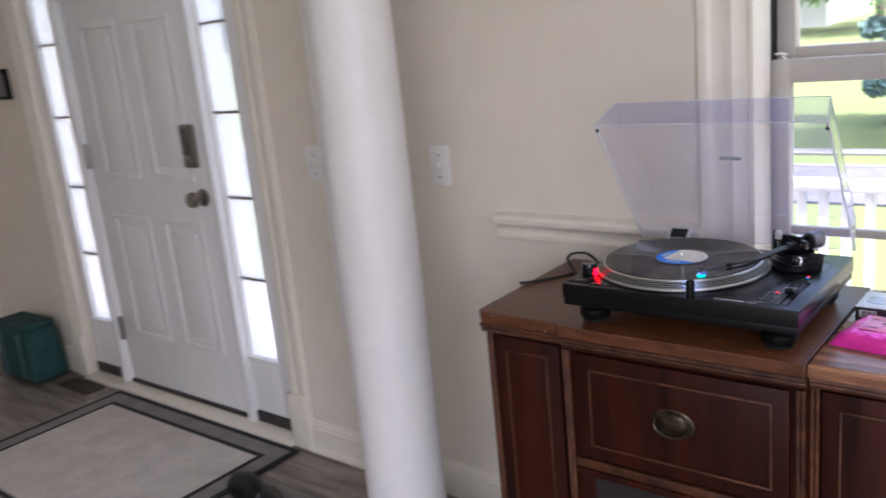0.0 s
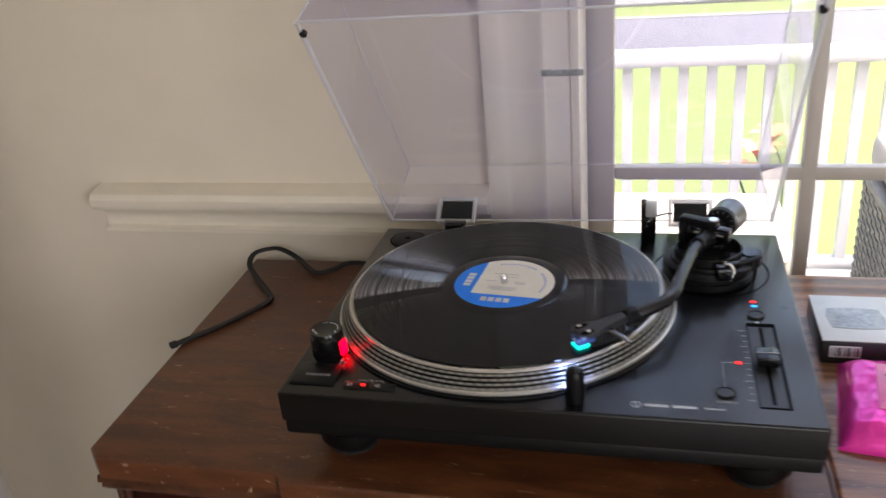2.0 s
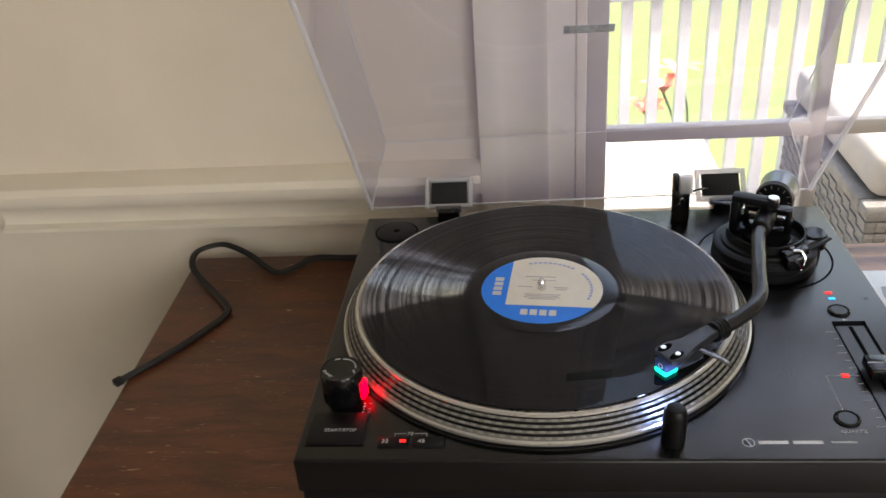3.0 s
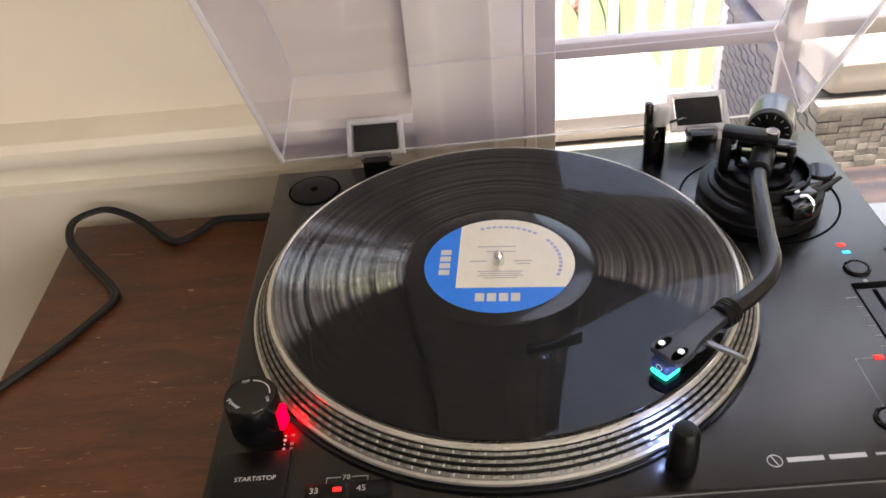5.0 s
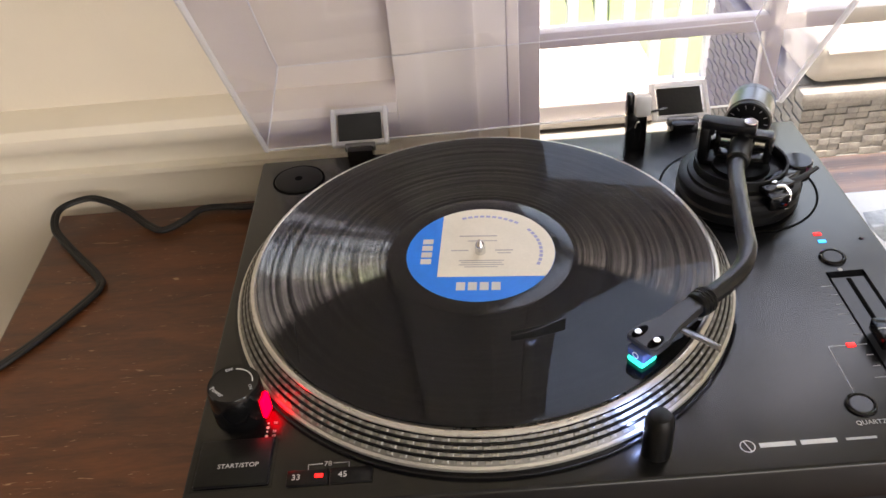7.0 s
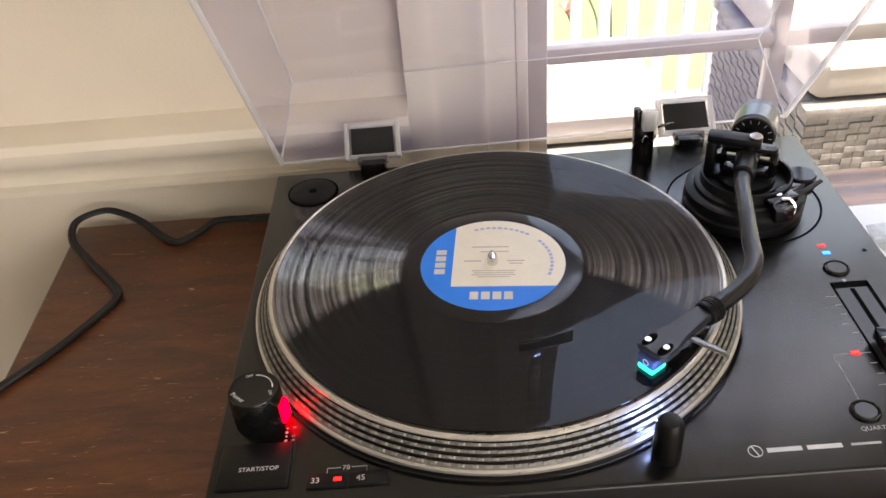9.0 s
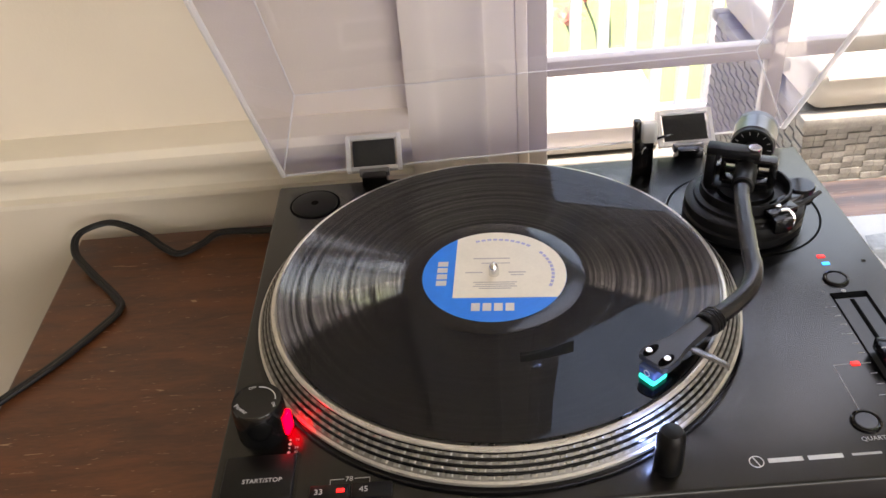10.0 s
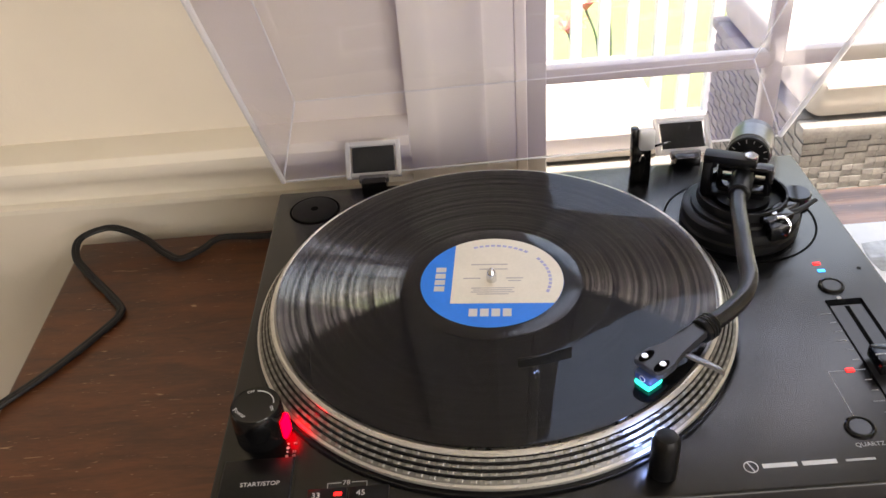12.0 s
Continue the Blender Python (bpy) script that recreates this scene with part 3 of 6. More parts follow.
for x0, x1 in ((-2.69, -2.43), (-2.335, -2.075)):
    for z0, z1 in ((0.26, 0.80), (0.955, 1.57), (1.70, 1.92)):
        part("door_panel", raised_panel(x0, x1, z0, z1), M["door"], door)
knob = part("door_handle", lathe(bmesh.new(), [(0, 0), (0.033, 0), (0.033, 0.006), (0.014, 0.012), (0.012, 0.032), (0.026, 0.040), (0.030, 0.052), (0.026, 0.064), (0, 0.068)], pose(-2.037, DY - 0.0005, 0.897, 90)), M["nickel"], door, "satin nickel round knob")
lock = part("keypad_lock", one_box(-2.090, -2.020, DY - 0.030, DY - 0.001, 1.010, 1.170, 0.010), M["nickel"], door, "dark nickel keypad lock")
part("keypad", one_box(-2.076, -2.034, DY - 0.034, DY - 0.030, 1.060, 1.155, 0.002), M["steel"], lock)
part("thumb_turn", one_box(-2.065, -2.045, DY - 0.044, DY - 0.030, 1.020, 1.047, 0.004), M["nickel"], lock)
for z in (0.22, 0.99, 1.68):
    part("hinge", cyl(bmesh.new(), (-2.805, DY - 0.006, z), 0.011, 0.105, n=12), M["nickel"], door, "nickel hinge")
part("threshold", one_box(-3.10, -1.66, 0.214, 0.36, 0.0, 0.018, 0.004), M["trim"], door, "white threshold")
part("weather_strip", one_box(-2.80, -1.965, DY - 0.008, DY + 0.02, 0.019, 0.0345), M["sill"], door, "dark strip under the leaf")
part("door_frame", one_box(-2.845, -2.815, 0.262, 0.40, 0.019, 2.06, 0.003), M["door"], door)
part("door_frame", one_box(-1.955, -1.925, 0.262, 0.40, 0.019, 2.06, 0.003), M["door"], door)
for n_, x0, x1 in (("casing", -3.19, -3.10), ("casing", -1.66, -1.572)):
    part(n_, casing(x0, x1, 0.205, 2.07, 1 if x0 < -2 else -1), M["trim"], door, "white fluted casing")
    part("plinth_block", one_box(x0 - 0.004, x1 + 0.004, WY - 0.028, WY, 0.0, 0.205, 0.004), M["trim"], door, "white block under the casing")
part("head_casing", one_box(-3.20, -1.562, WY - 0.024, WY, 2.071, 2.18, 0.004), M["trim"], door)


def side_light(name, g0, g1, f0, f1):
    """A tall narrow window: panel frame, glass bars and six patterned panes."""
    th = thing(name, ((g0 + g1) / 2, 0.3, 0.0), "white side light with patterned glass panes beside the entry door", "window", kind="structure")
    lo, hi = 0.288, 1.93
    fr = part("window_frame", one_box(f0, g0, DY + 0.002, DY + 0.044, 0.062, 2.05, 0.003), M["door"], th)
    part("stile", one_box(g1, f1, DY + 0.002, DY + 0.044, 0.062, 2.05, 0.003), M["door"], fr)
    part("bottom_rail", one_box(g0, g1, DY + 0.003, DY + 0.043, 0.062, lo, 0.003), M["door"], fr)
    part("top_rail", one_box(g0, g1, DY + 0.003, DY + 0.043, hi, 2.05, 0.003), M["door"], fr)
    part("bead", one_box(g0 - 0.012, g1 + 0.012, DY - 0.006, DY + 0.002, lo - 0.016, lo, 0.003), M["door"], fr)
    part("weather_strip", one_box(f0, f1, DY - 0.004, DY + 0.04, 0.019, 0.061), M["sill"], th, "dark strip at the floor")
    n = 5
    step = 0.306
    for i in range(1, n + 1):
        z = lo + step * i
        if z < hi:
            part("glass_bar", one_box(g0, g1, DY + 0.012, DY + 0.030, z - 0.0045, z + 0.0045, 0.001), M["nickel"], th, "grey lead bar")
    for i in range(n + 1):
        z0, z1 = lo + step * i, min(lo + step * (i + 1), hi)
        p = part("pane", one_box(g0, g1, DY + 0.018, DY + 0.022, z0, z1), M["frost"], th, smooth=False)
        p.visible_shadow = False
    return th


side_light("window_2", -3.055, -2.893, -3.10, -2.845)
side_light("window_3", -1.917, -1.762, -1.925, -1.66)


# ---- wall fittings ----
def light_switch(x, z, gangs):
    w = 0.070 + 0.046 * (gangs - 1)
    th = thing("light_switch", (x, WY, z), "ivory %s toggle light switch on the wall" % ("double" if gangs > 1 else "single"), "light switch")
    part("switch_plate", one_box(x - w / 2, x + w / 2, WY - 0.0065, WY, z - 0.057, z + 0.057, 0.003), M["plate"], th)
    for g in range(gangs):
        cx = x + (g - (gangs - 1) / 2) * 0.046
        part("switch_slot", one_box(cx - 0.0055, cx + 0.0055, WY - 0.0075, WY - 0.0055, z - 0.013, z + 0.013, 0.001), M["trim"], th)
        part("toggle", obox(bmesh.new(), pose(cx, WY - 0.013, z + 0.005, 28), 0.0095, 0.020, 0.011, 0.002), M["plate"], th)
        for dz in (-0.030, 0.030):
            part("screw", cyl(bmesh.new(), (cx, WY - 0.0085, z + dz), 0.0032, 0.003, (0, 1, 0), 12), M["nickel"], th)
    return th


light_switch(-0.865, 1.044, 1)
light_switch(-1.352, 1.040, 2)
bm = box(bmesh.new(), -1.337, -1.324, WY - 0.016, WY, 0.50, CEIL, 0.003)
tagged(part("cable_cover", bm, M["plate"]), "thin white cable cover running up the wall", "cable cover")
pic = thing("picture_frame", (-3.34, WY, 1.39), "small black framed plaque hung on the entry wall", "picture frame")
part("frame", one_box(-3.42, -3.297, WY - 0.022, WY, 1.30, 1.435, 0.003), M["black"], pic)
part("picture", one_box(-3.405, -3.312, WY - 0.024, WY - 0.0225, 1.315, 1.42), M["steel"], pic)

# ---- column ----
CX, CY = -0.794, -0.10
col = thing("column", (CX, CY, 0), "smooth tapered off-white round column from floor to ceiling", "column", kind="structure")
COL = pose(CX, CY, 0)
part("shaft", lathe(bmesh.new(), [(0.103, 0.10), (0.103, 0.35), (0.102, 0.8), (0.099, 1.3), (0.094, 1.9), (0.088, 2.45)], COL, 64), M["column"], col)
part("base", lathe(bmesh.new(), [(0, 0.045), (0.135, 0.045), (0.140, 0.06), (0.135, 0.078), (0.118, 0.085), (0.112, 0.10), (0, 0.10)], COL, 64), M["column"], col, "rounded base ring")
part("plinth_block", one_box(CX - 0.14, CX + 0.14, CY - 0.14, CY + 0.14, 0, 0.045, 0.004), M["column"], col)
part("capital", lathe(bmesh.new(), [(0, 2.45), (0.091, 2.45), (0.097, 2.47), (0.093, 2.49), (0.113, 2.54), (0.133, 2.56), (0.133, CEIL), (0, CEIL)], COL, 48), M["column"], col)

# ---- sideboard ----
CT = 0.817
sb = thing("sideboard", (0.0, 0.03, 0), "dark mahogany breakfront sideboard with worn edges below the window", "sideboard")
CBK = 0.246


def top_board(pts, z0, z1):
    """A board of that outline with a moulded front edge."""
    bm = bmesh.new()
    v = [bm.verts.new((x, y, z0)) for x, y in pts]
    f = bm.faces.new(v)
    up = bmesh.ops.extrude_face_region(bm, geom=[f])
    bmesh.ops.translate(bm, verts=[g for g in up["geom"] if isinstance(g, bmesh.types.BMVert)], vec=(0, 0, z1 - z0))
    bmesh.ops.bevel(bm, geom=[e for e in bm.edges if abs(e.verts[0].co.z - e.verts[1].co.z) < 1e-5 and e.verts[0].co.z > z1 - 1e-5], offset=0.0035, segments=3, profile=0.5, affect="EDGES")
    return bm


part("top", top_board([(-0.452, CBK), (-0.441, -0.172), (-0.425, -0.187), (-0.238, -0.187), (-0.230, -0.197), (0.2415, -0.197), (0.2415, CBK)], CT - 0.024, CT), M["cabwood"], sb, "brown scratched mahogany top")
part("top", top_board([(0.2450, CBK), (0.2450, -0.187), (0.445, -0.187), (0.461, -0.172), (0.461, CBK)], CT - 0.026, CT - 0.002), M["cabwood2"], sb, "worn glossy mahogany top")
part("edge_strip", one_box(0.2385, 0.2432, -0.1985, CBK - 0.002, CT - 0.028, CT + 0.0012, 0.0015), M["cabedge"], sb, "worn pale edge of the top")
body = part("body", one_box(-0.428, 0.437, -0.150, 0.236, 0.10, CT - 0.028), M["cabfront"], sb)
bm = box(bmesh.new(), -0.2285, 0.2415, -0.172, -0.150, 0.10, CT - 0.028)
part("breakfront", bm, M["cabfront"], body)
for x0, x1, y in ((-0.435, -0.238, -0.181), (-0.231, 0.243, -0.191), (0.246, 0.445, -0.181)):
    part("top_moulding", extrude_x(bmesh.new(), [(y + 0.03, CT - 0.028), (y, CT - 0.028), (y - 0.002, CT - 0.034), (y + 0.004, CT - 0.039), (y + 0.002, CT - 0.043), (y + 0.008, CT - 0.050), (y + 0.03, CT - 0.051)], x0, x1), M["cabedge"], sb, "worn bead moulding under the top")


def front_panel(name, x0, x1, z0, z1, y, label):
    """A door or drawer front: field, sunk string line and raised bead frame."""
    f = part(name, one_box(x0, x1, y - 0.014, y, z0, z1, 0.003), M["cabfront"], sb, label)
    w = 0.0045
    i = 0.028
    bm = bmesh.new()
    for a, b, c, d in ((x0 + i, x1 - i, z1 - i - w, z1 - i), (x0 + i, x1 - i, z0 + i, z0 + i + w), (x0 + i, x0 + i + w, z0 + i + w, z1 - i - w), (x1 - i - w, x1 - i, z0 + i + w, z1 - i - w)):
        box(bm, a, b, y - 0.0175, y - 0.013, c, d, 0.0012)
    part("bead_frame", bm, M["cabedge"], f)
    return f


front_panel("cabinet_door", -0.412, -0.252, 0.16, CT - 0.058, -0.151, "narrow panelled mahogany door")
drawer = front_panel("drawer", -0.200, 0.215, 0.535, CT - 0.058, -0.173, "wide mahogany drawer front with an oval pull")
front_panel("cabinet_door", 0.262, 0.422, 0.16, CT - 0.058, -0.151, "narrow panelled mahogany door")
for x, y in ((-0.236, -0.163), (-0.222, -0.185), (0.2335, -0.185), (0.250, -0.163), (-0.424, -0.163)):
    bm = bmesh.new()
    for k in range(2):
        tube(bm, [(x + 0.0055 * (k - 0.5) * 1.5, y, 0.105), (x + 0.0055 * (k - 0.5) * 1.5, y, CT - 0.053)], 0.0042, 10)
    part("reeded_post", bm, M["cabedge"], sb, "worn reeded post")
part("drawer_rail", one_box(-0.213, 0.226, -0.186, -0.172, 0.508, 0.528, 0.003), M["cabedge"], sb)
# no hollow here: a flat near-black sheet paints the bay's shade
part("bay_shade_sheet", one_box(-0.175, 0.188, -0.1745, -0.1725, 0.16, 0.490), M["bayshade"], sb, "flat dark sheet painted as the shade of an open bay below the drawer")
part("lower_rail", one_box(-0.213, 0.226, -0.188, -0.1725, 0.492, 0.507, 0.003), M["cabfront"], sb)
bm = lathe(bmesh.new(), [(0, 0), (0.036, 0), (0.038, 0.002), (0.034, 0.004), (0.026, 0.003), (0.022, 0.005), (0.012, 0.007), (0, 0.007)], pose(0.004, -0.1872, 0.652, 90) @ Matrix.Diagonal((1.15, 0.78, 1, 1)), 40)
pull = part("drawer_pull", bm, M["brass"], drawer, "aged oval brass pull")
ring = [(0.004 + 0.034 * math.cos(a), -0.198 + 0.002 * math.sin(a), 0.650 + 0.022 * math.sin(a)) for a in [math.radians(i * 10 + 150) for i in range(25)]]
part("bail", tube(bmesh.new(), ring, 0.0026, 8), M["brass"], drawer)
for x in (-0.405, 0.414):
    for y in (-0.13, 0.21):
        part("leg", lathe(bmesh.new(), [(0, 0), (0.014, 0), (0.016, 0.02), (0.022, 0.08), (0.026, 0.10), (0, 0.10)], pose(x, y, 0), 16), M["cabfront"], sb)

# ---- turntable ----
TOP = 0.900
tt = thing("turntable", (0, 0, CT), "black direct-drive turntable with raised clear dust cover, playing", "turntable")
plinth = part("plinth", one_box(-0.226, 0.226, -0.176, 0.176, 0.870, TOP, 0.0022, 3), M["plinth"], tt)
part("base_tray", one_box(-0.2245, 0.2245, -0.1745, 0.1745, 0.8555, 0.8702, 0.003), M["black"], tt, "matt black lower shell")
for x in (-0.180, 0.180):
    for y in (-0.128, 0.128):
        foot = part("foot", lathe(bmesh.new(), [(0, CT + 0.006), (0.027, CT + 0.006), (0.031, CT + 0.012), (0.031, 0.842), (0.024, 0.848), (0.024, 0.8558), (0, 0.8558)], pose(x, y, 0), 36), M["black"], tt)
        part("rubber_pad", lathe(bmesh.new(), [(0, CT), (0.024, CT), (0.026, CT + 0.0062), (0, CT + 0.0062)], pose(x, y, 0), 32), M["rubber"], foot)

PX, PY = -0.051, 0.0
# platter: bright lips, dark sloped flank with rows of raised dots
flank0, flank1 = Vector((0.1648, 0.9070)), Vector((0.1545, 0.9188))
platter = part("platter", lathe(bmesh.new(), [(0, 0.9025), (0.1655, 0.9025), (0.1665, 0.9038), (0.1664, 0.9058), (0.1650, 0.9068)], pose(PX, PY, 0), 160), M["silver"], tt, "bright aluminium platter")
prof = [(0.1649, 0.9067)]
for k in range(4):
    a, b = flank0.lerp(flank1, k / 4 + 0.03), flank0.lerp(flank1, k / 4 + 0.20)
    prof += [(a.x, a.y), (b.x, b.y), (b.x - 0.0005, b.y - 0.0004)]
prof += [(0.1545, 0.9188)]
for k in range(4):
    g = flank0.lerp(flank1, k / 4 + 0.235)
    part("groove", lathe(bmesh.new(), [(g.x + 0.0007, g.y - 0.0009), (g.x + 0.0005, g.y + 0.0004), (g.x - 0.0003, g.y + 0.0009), (g.x - 0.0008, g.y + 0.0003)], pose(PX, PY, 0), 128), M["gloss"], platter, "black groove ring")
part("platter_foot", lathe(bmesh.new(), [(0.1640, 0.9003), (0.1692, 0.9003), (0.1692, 0.9024), (0.1640, 0.9024)], pose(PX, PY, 0), 128, True), M["gloss"], platter, "black foot ring")
part("platter_flank", lathe(bmesh.new(), prof, pose(PX, PY, 0), 160), M["darkalu"], platter, "dark flank of the platter")
part("platter_lip", lathe(bmesh.new(), [(0.1552, 0.9182), (0.1550, 0.9198), (0.1540, 0.9208), (0.1524, 0.9211), (0.1516, 0.9206), (0.1514, 0.9200), (0, 0.9200)], pose(PX, PY, 0), 160), M["silver"], platter, "bright upper lip")
verts, faces = [], []
for k, count in enumerate((132, 126, 120, 114)):
    c = flank0.lerp(flank1, k / 4 + 0.115)
    dirv = (flank1 - flank0).normalized()
    nrm = Vector((-dirv.y, dirv.x)) * -1
    for i in range(count):
        a0 = 2 * math.pi * i / count
        wd = math.pi / count * 0.60
        base = len(verts)
        for h, shrink in ((-0.0002, 1.0), (0.0005, 0.55)):
            for sa, sr in ((-1, -1), (1, -1), (1, 1), (-1, 1)):
                q = c + dirv * (sr * 0.00105 * shrink) + nrm * h
                an = a0 + sa * wd * shrink
                verts.append((PX + q.x * math.cos(an), PY + q.x * math.sin(an), q.y))
        for f in ((4, 5, 6, 7), (0, 1, 5, 4), (1, 2, 6, 5), (2, 3, 7, 6), (3, 0, 4, 7)):
            faces.append([base + v for v in f])
me = bpy.data.meshes.new("strobe_dots")
me.from_pydata(verts, [], faces)
me.materials.append(M["dots"])
dots = new("strobe_dots", me)
dots.parent = platter
tagged(dots, "rows of small bright strobe dots", kind="stuff")
part("slipmat", lathe(bmesh.new(), [(0, 0.9201), (0.1480, 0.9201), (0.1480, 0.9208), (0, 0.9208)], pose(PX, PY, 0), 96), M["rubber"], platter)
part("spindle", lathe(bmesh.new(), [(0, 0.9190), (0.0036, 0.9190), (0.0036, 0.9275), (0.0030, 0.9300), (0.0012, 0.9325), (0, 0.9328)], pose(PX, PY, 0), 24), M["chrome"], platter, "chrome spindle")

# controls on the left
ad = part("record_adapter", lathe(bmesh.new(), [(0.0030, 0.9003), (0.0030, 0.9016), (0.0178, 0.9016), (0.0192, 0.9010), (0.0196, 0.9003)], pose(-0.192, 0.144, 0), 48), M["black"], tt, "black disc adapter in its recess")
part("recess_ring", lathe(bmesh.new(), [(0.0196, 0.9004), (0.0214, 0.9004), (0.0214, 0.8995), (0.0196, 0.8995)], pose(-0.192, 0.144, 0), 48, True), M["void"], ad)
part("adapter_hole", lathe(bmesh.new(), [(0, 0.9018), (0.0032, 0.9018), (0.0032, 0.8995), (0, 0.8995)], pose(-0.192, 0.144, 0), 20), M["void"], ad)
KX, KY = -0.2012, -0.1068
knob = part("power_knob", lathe(bmesh.new(), [(0, TOP), (0.0158, TOP), (0.0158, 0.916), (0.0154, 0.9237), (0.0146, 0.9255), (0.0132, 0.9251), (0, 0.9251)], pose(KX, KY, 0), 48), M["gloss"], tt, "round black power knob")
arc = [(KX + 0.0112 * math.cos(a), KY + 0.0112 * math.sin(a), 0.9253) for a in [radians(90 - i * 8) for i in range(12)]]
part("printed_arc", tube(bmesh.new(), arc, 0.00035, 6), M["white"], knob)
letters("printed_word", "Power", 0.0040, pose(KX - 0.0085, KY - 0.0062, 0.9253, 0, 0, -42), M["white"], knob)
letters("printed_word", "OFF", 0.0026, pose(KX - 0.0040, KY + 0.0108, 0.9253, 0, 0, 10), M["white"], knob)
letters("printed_word", "ON", 0.0026, pose(KX + 0.0105, KY - 0.0040, 0.9253, 0, 0, -70), M["white"], knob)
part("strobe_window", obox(bmesh.new(), pose(KX + 0.0160, KY - 0.0030, 0.9085, 0, 0, -14), 0.0026, 0.0085, 0.0140, 0.0006), M["red"], tt, "glowing red strobe window")
start = part("start_button", one_box(-0.2205, -0.1790, -0.1605, -0.1285, TOP - 0.002, TOP + 0.0022, 0.0012), M["black"], tt, "square black start button")
letters("printed_word", "START/STOP", 0.0041, pose(-0.1970, -0.1478, TOP + 0.0023), M["white"], start)
part("button_gap", one_box(-0.2220, -0.1772, -0.1622, -0.1270, TOP - 0.001, TOP + 0.0002), M["gloss"], tt)
for x0, x1, word, dx in ((-0.1690, -0.1462, "33", -0.0062), (-0.1452, -0.1222, "45", -0.0045)):
    b_ = part("speed_button", one_box(x0, x1, -0.1635, -0.1535, TOP - 0.002, TOP + 0.0016, 0.0007), M["black"], tt)
    letters("printed_number", word, 0.0052, pose((x0 + x1) / 2 + dx, -0.1585, TOP + 0.0017), M["white"], b_)
part("speed_lamp", one_box(-0.1535, -0.1490, -0.1595, -0.1570, TOP + 0.0015, TOP + 0.0021, 0.0004), M["redled"], tt, "small lit red lamp")
letters("printed_number", "78", 0.0046, pose(-0.1470, -0.1495, TOP + 0.0002), M["greyprint"], plinth)
bm = bmesh.new()
for x0, x1, y0, y1 in ((-0.1580, -0.1500, -0.1494, -0.1490), (-0.1440, -0.1350, -0.1494, -0.1490), (-0.1580, -0.1576, -0.1530, -0.1490), (-0.1354, -0.1350, -0.1530, -0.1490)):
    box(bm, x0, x1, y0, y1, TOP - 0.0001, TOP + 0.0002)
part("printed_bracket", bm, M["greyprint"], plinth)
for i, y in enumerate((-0.1170, -0.1202, -0.1232, -0.1266)):
    part("printed_dot", cyl(bmesh.new(), (-0.1842, y, TOP), 0.0006 + 0.0004 * (i % 2), 0.0003, n=10), M["white"], plinth)
    if i != 1:
        letters("printed_number", ("78", "", "33", "45")[i], 0.0024, pose(-0.1800, y, TOP + 0.0002), M["greyprint"], plinth)

# pop-up target lamp
tl = part("target_lamp", lathe(bmesh.new(), [(0, TOP), (0.0079, TOP), (0.0079, 0.9225), (0.0075, 0.9265), (0.0058, 0.9292), (0.0028, 0.9302), (0, 0.9303)], pose(0.0325, -0.1575, 0), 36), M["black"], tt, "black pop-up target lamp")
part("lamp_lens", obox(bmesh.new(), pose(0.0305, -0.1499, 0.9190, 0, 0, 12), 0.0070, 0.0020, 0.0060, 0.0006), M["target"], tl, "lit white lens")

# controls on the right
part("maker_mark", lathe(bmesh.new(), [(0.0036, TOP - 0.0001), (0.0036, TOP + 0.0002), (0.0041, TOP + 0.0002), (0.0041, TOP - 0.0001)], pose(0.0815, -0.1590, 0), 28, True), M["white"], plinth)
part("maker_mark", obox(bmesh.new(), pose(0.0815, -0.1590, TOP, 0, 0, 20), 0.0006, 0.0070, 0.0004), M["white"], plinth)
for i, (w, h) in enumerate(((0.0205, 0.0030), (0.0205, 0.0030))):
    part("maker_bar", one_box(0.0880 + i * 0.0222, 0.0880 + i * 0.0222 + w - 0.0012, -0.1590 - h / 2, -0.1590 + h / 2, TOP - 0.0001, TOP + 0.0002), M["white"], plinth, "printed maker's bar")
part("model_bar", one_box(0.1345, 0.1510, -0.1598, -0.1582, TOP - 0.0001, TOP + 0.0002), M["greyprint"], plinth)


def ring_button(x, y, lit=False):
    b = part("push_button", lathe(bmesh.new(), [(0, 0.8990), (0.0066, 0.8990), (0.0066, 0.9008), (0.0060, 0.9013), (0, 0.9013)], pose(x, y, 0), 32), M["button"], tt, "round button")
    part("button_ring", lathe(bmesh.new(), [(0.0068, 0.8995), (0.0068, 0.9012), (0.0076, 0.9016), (0.0086, 0.9010), (0.0088, 0.8995)], pose(x, y, 0), 36, True), M["gloss"], b)


ring_button(0.1870, -0.0075)
ring_button(0.1520, -0.1365)
letters("printed_word", "QUARTZ", 0.0042, pose(0.1525, -0.1490, TOP + 0.0002), M["greyprint"], plinth)
part("pitch_mark", cyl(bmesh.new(), (0.1870, -0.0205, TOP), 0.0016, 0.0002, n=16), M["greyprint"], plinth)
part("status_lamp", obox(bmesh.new(), pose(0.1868, 0.0190, TOP + 0.0002, 0, 0, 0), 0.0052, 0.0030, 0.0006, 0.0002), M["redled"], tt, "small lit red lamp")
part("status_lamp", obox(bmesh.new(), pose(0.1870, 0.0105, TOP + 0.0002, 0, 0, 0), 0.0052, 0.0030, 0.0006, 0.0002), M["blueled"], tt, "small lit blue lamp")
part("screw_cap", cyl(bmesh.new(), (0.214, 0.0105, TOP), 0.0016, 0.0003, n=12), M["gloss"], plinth)
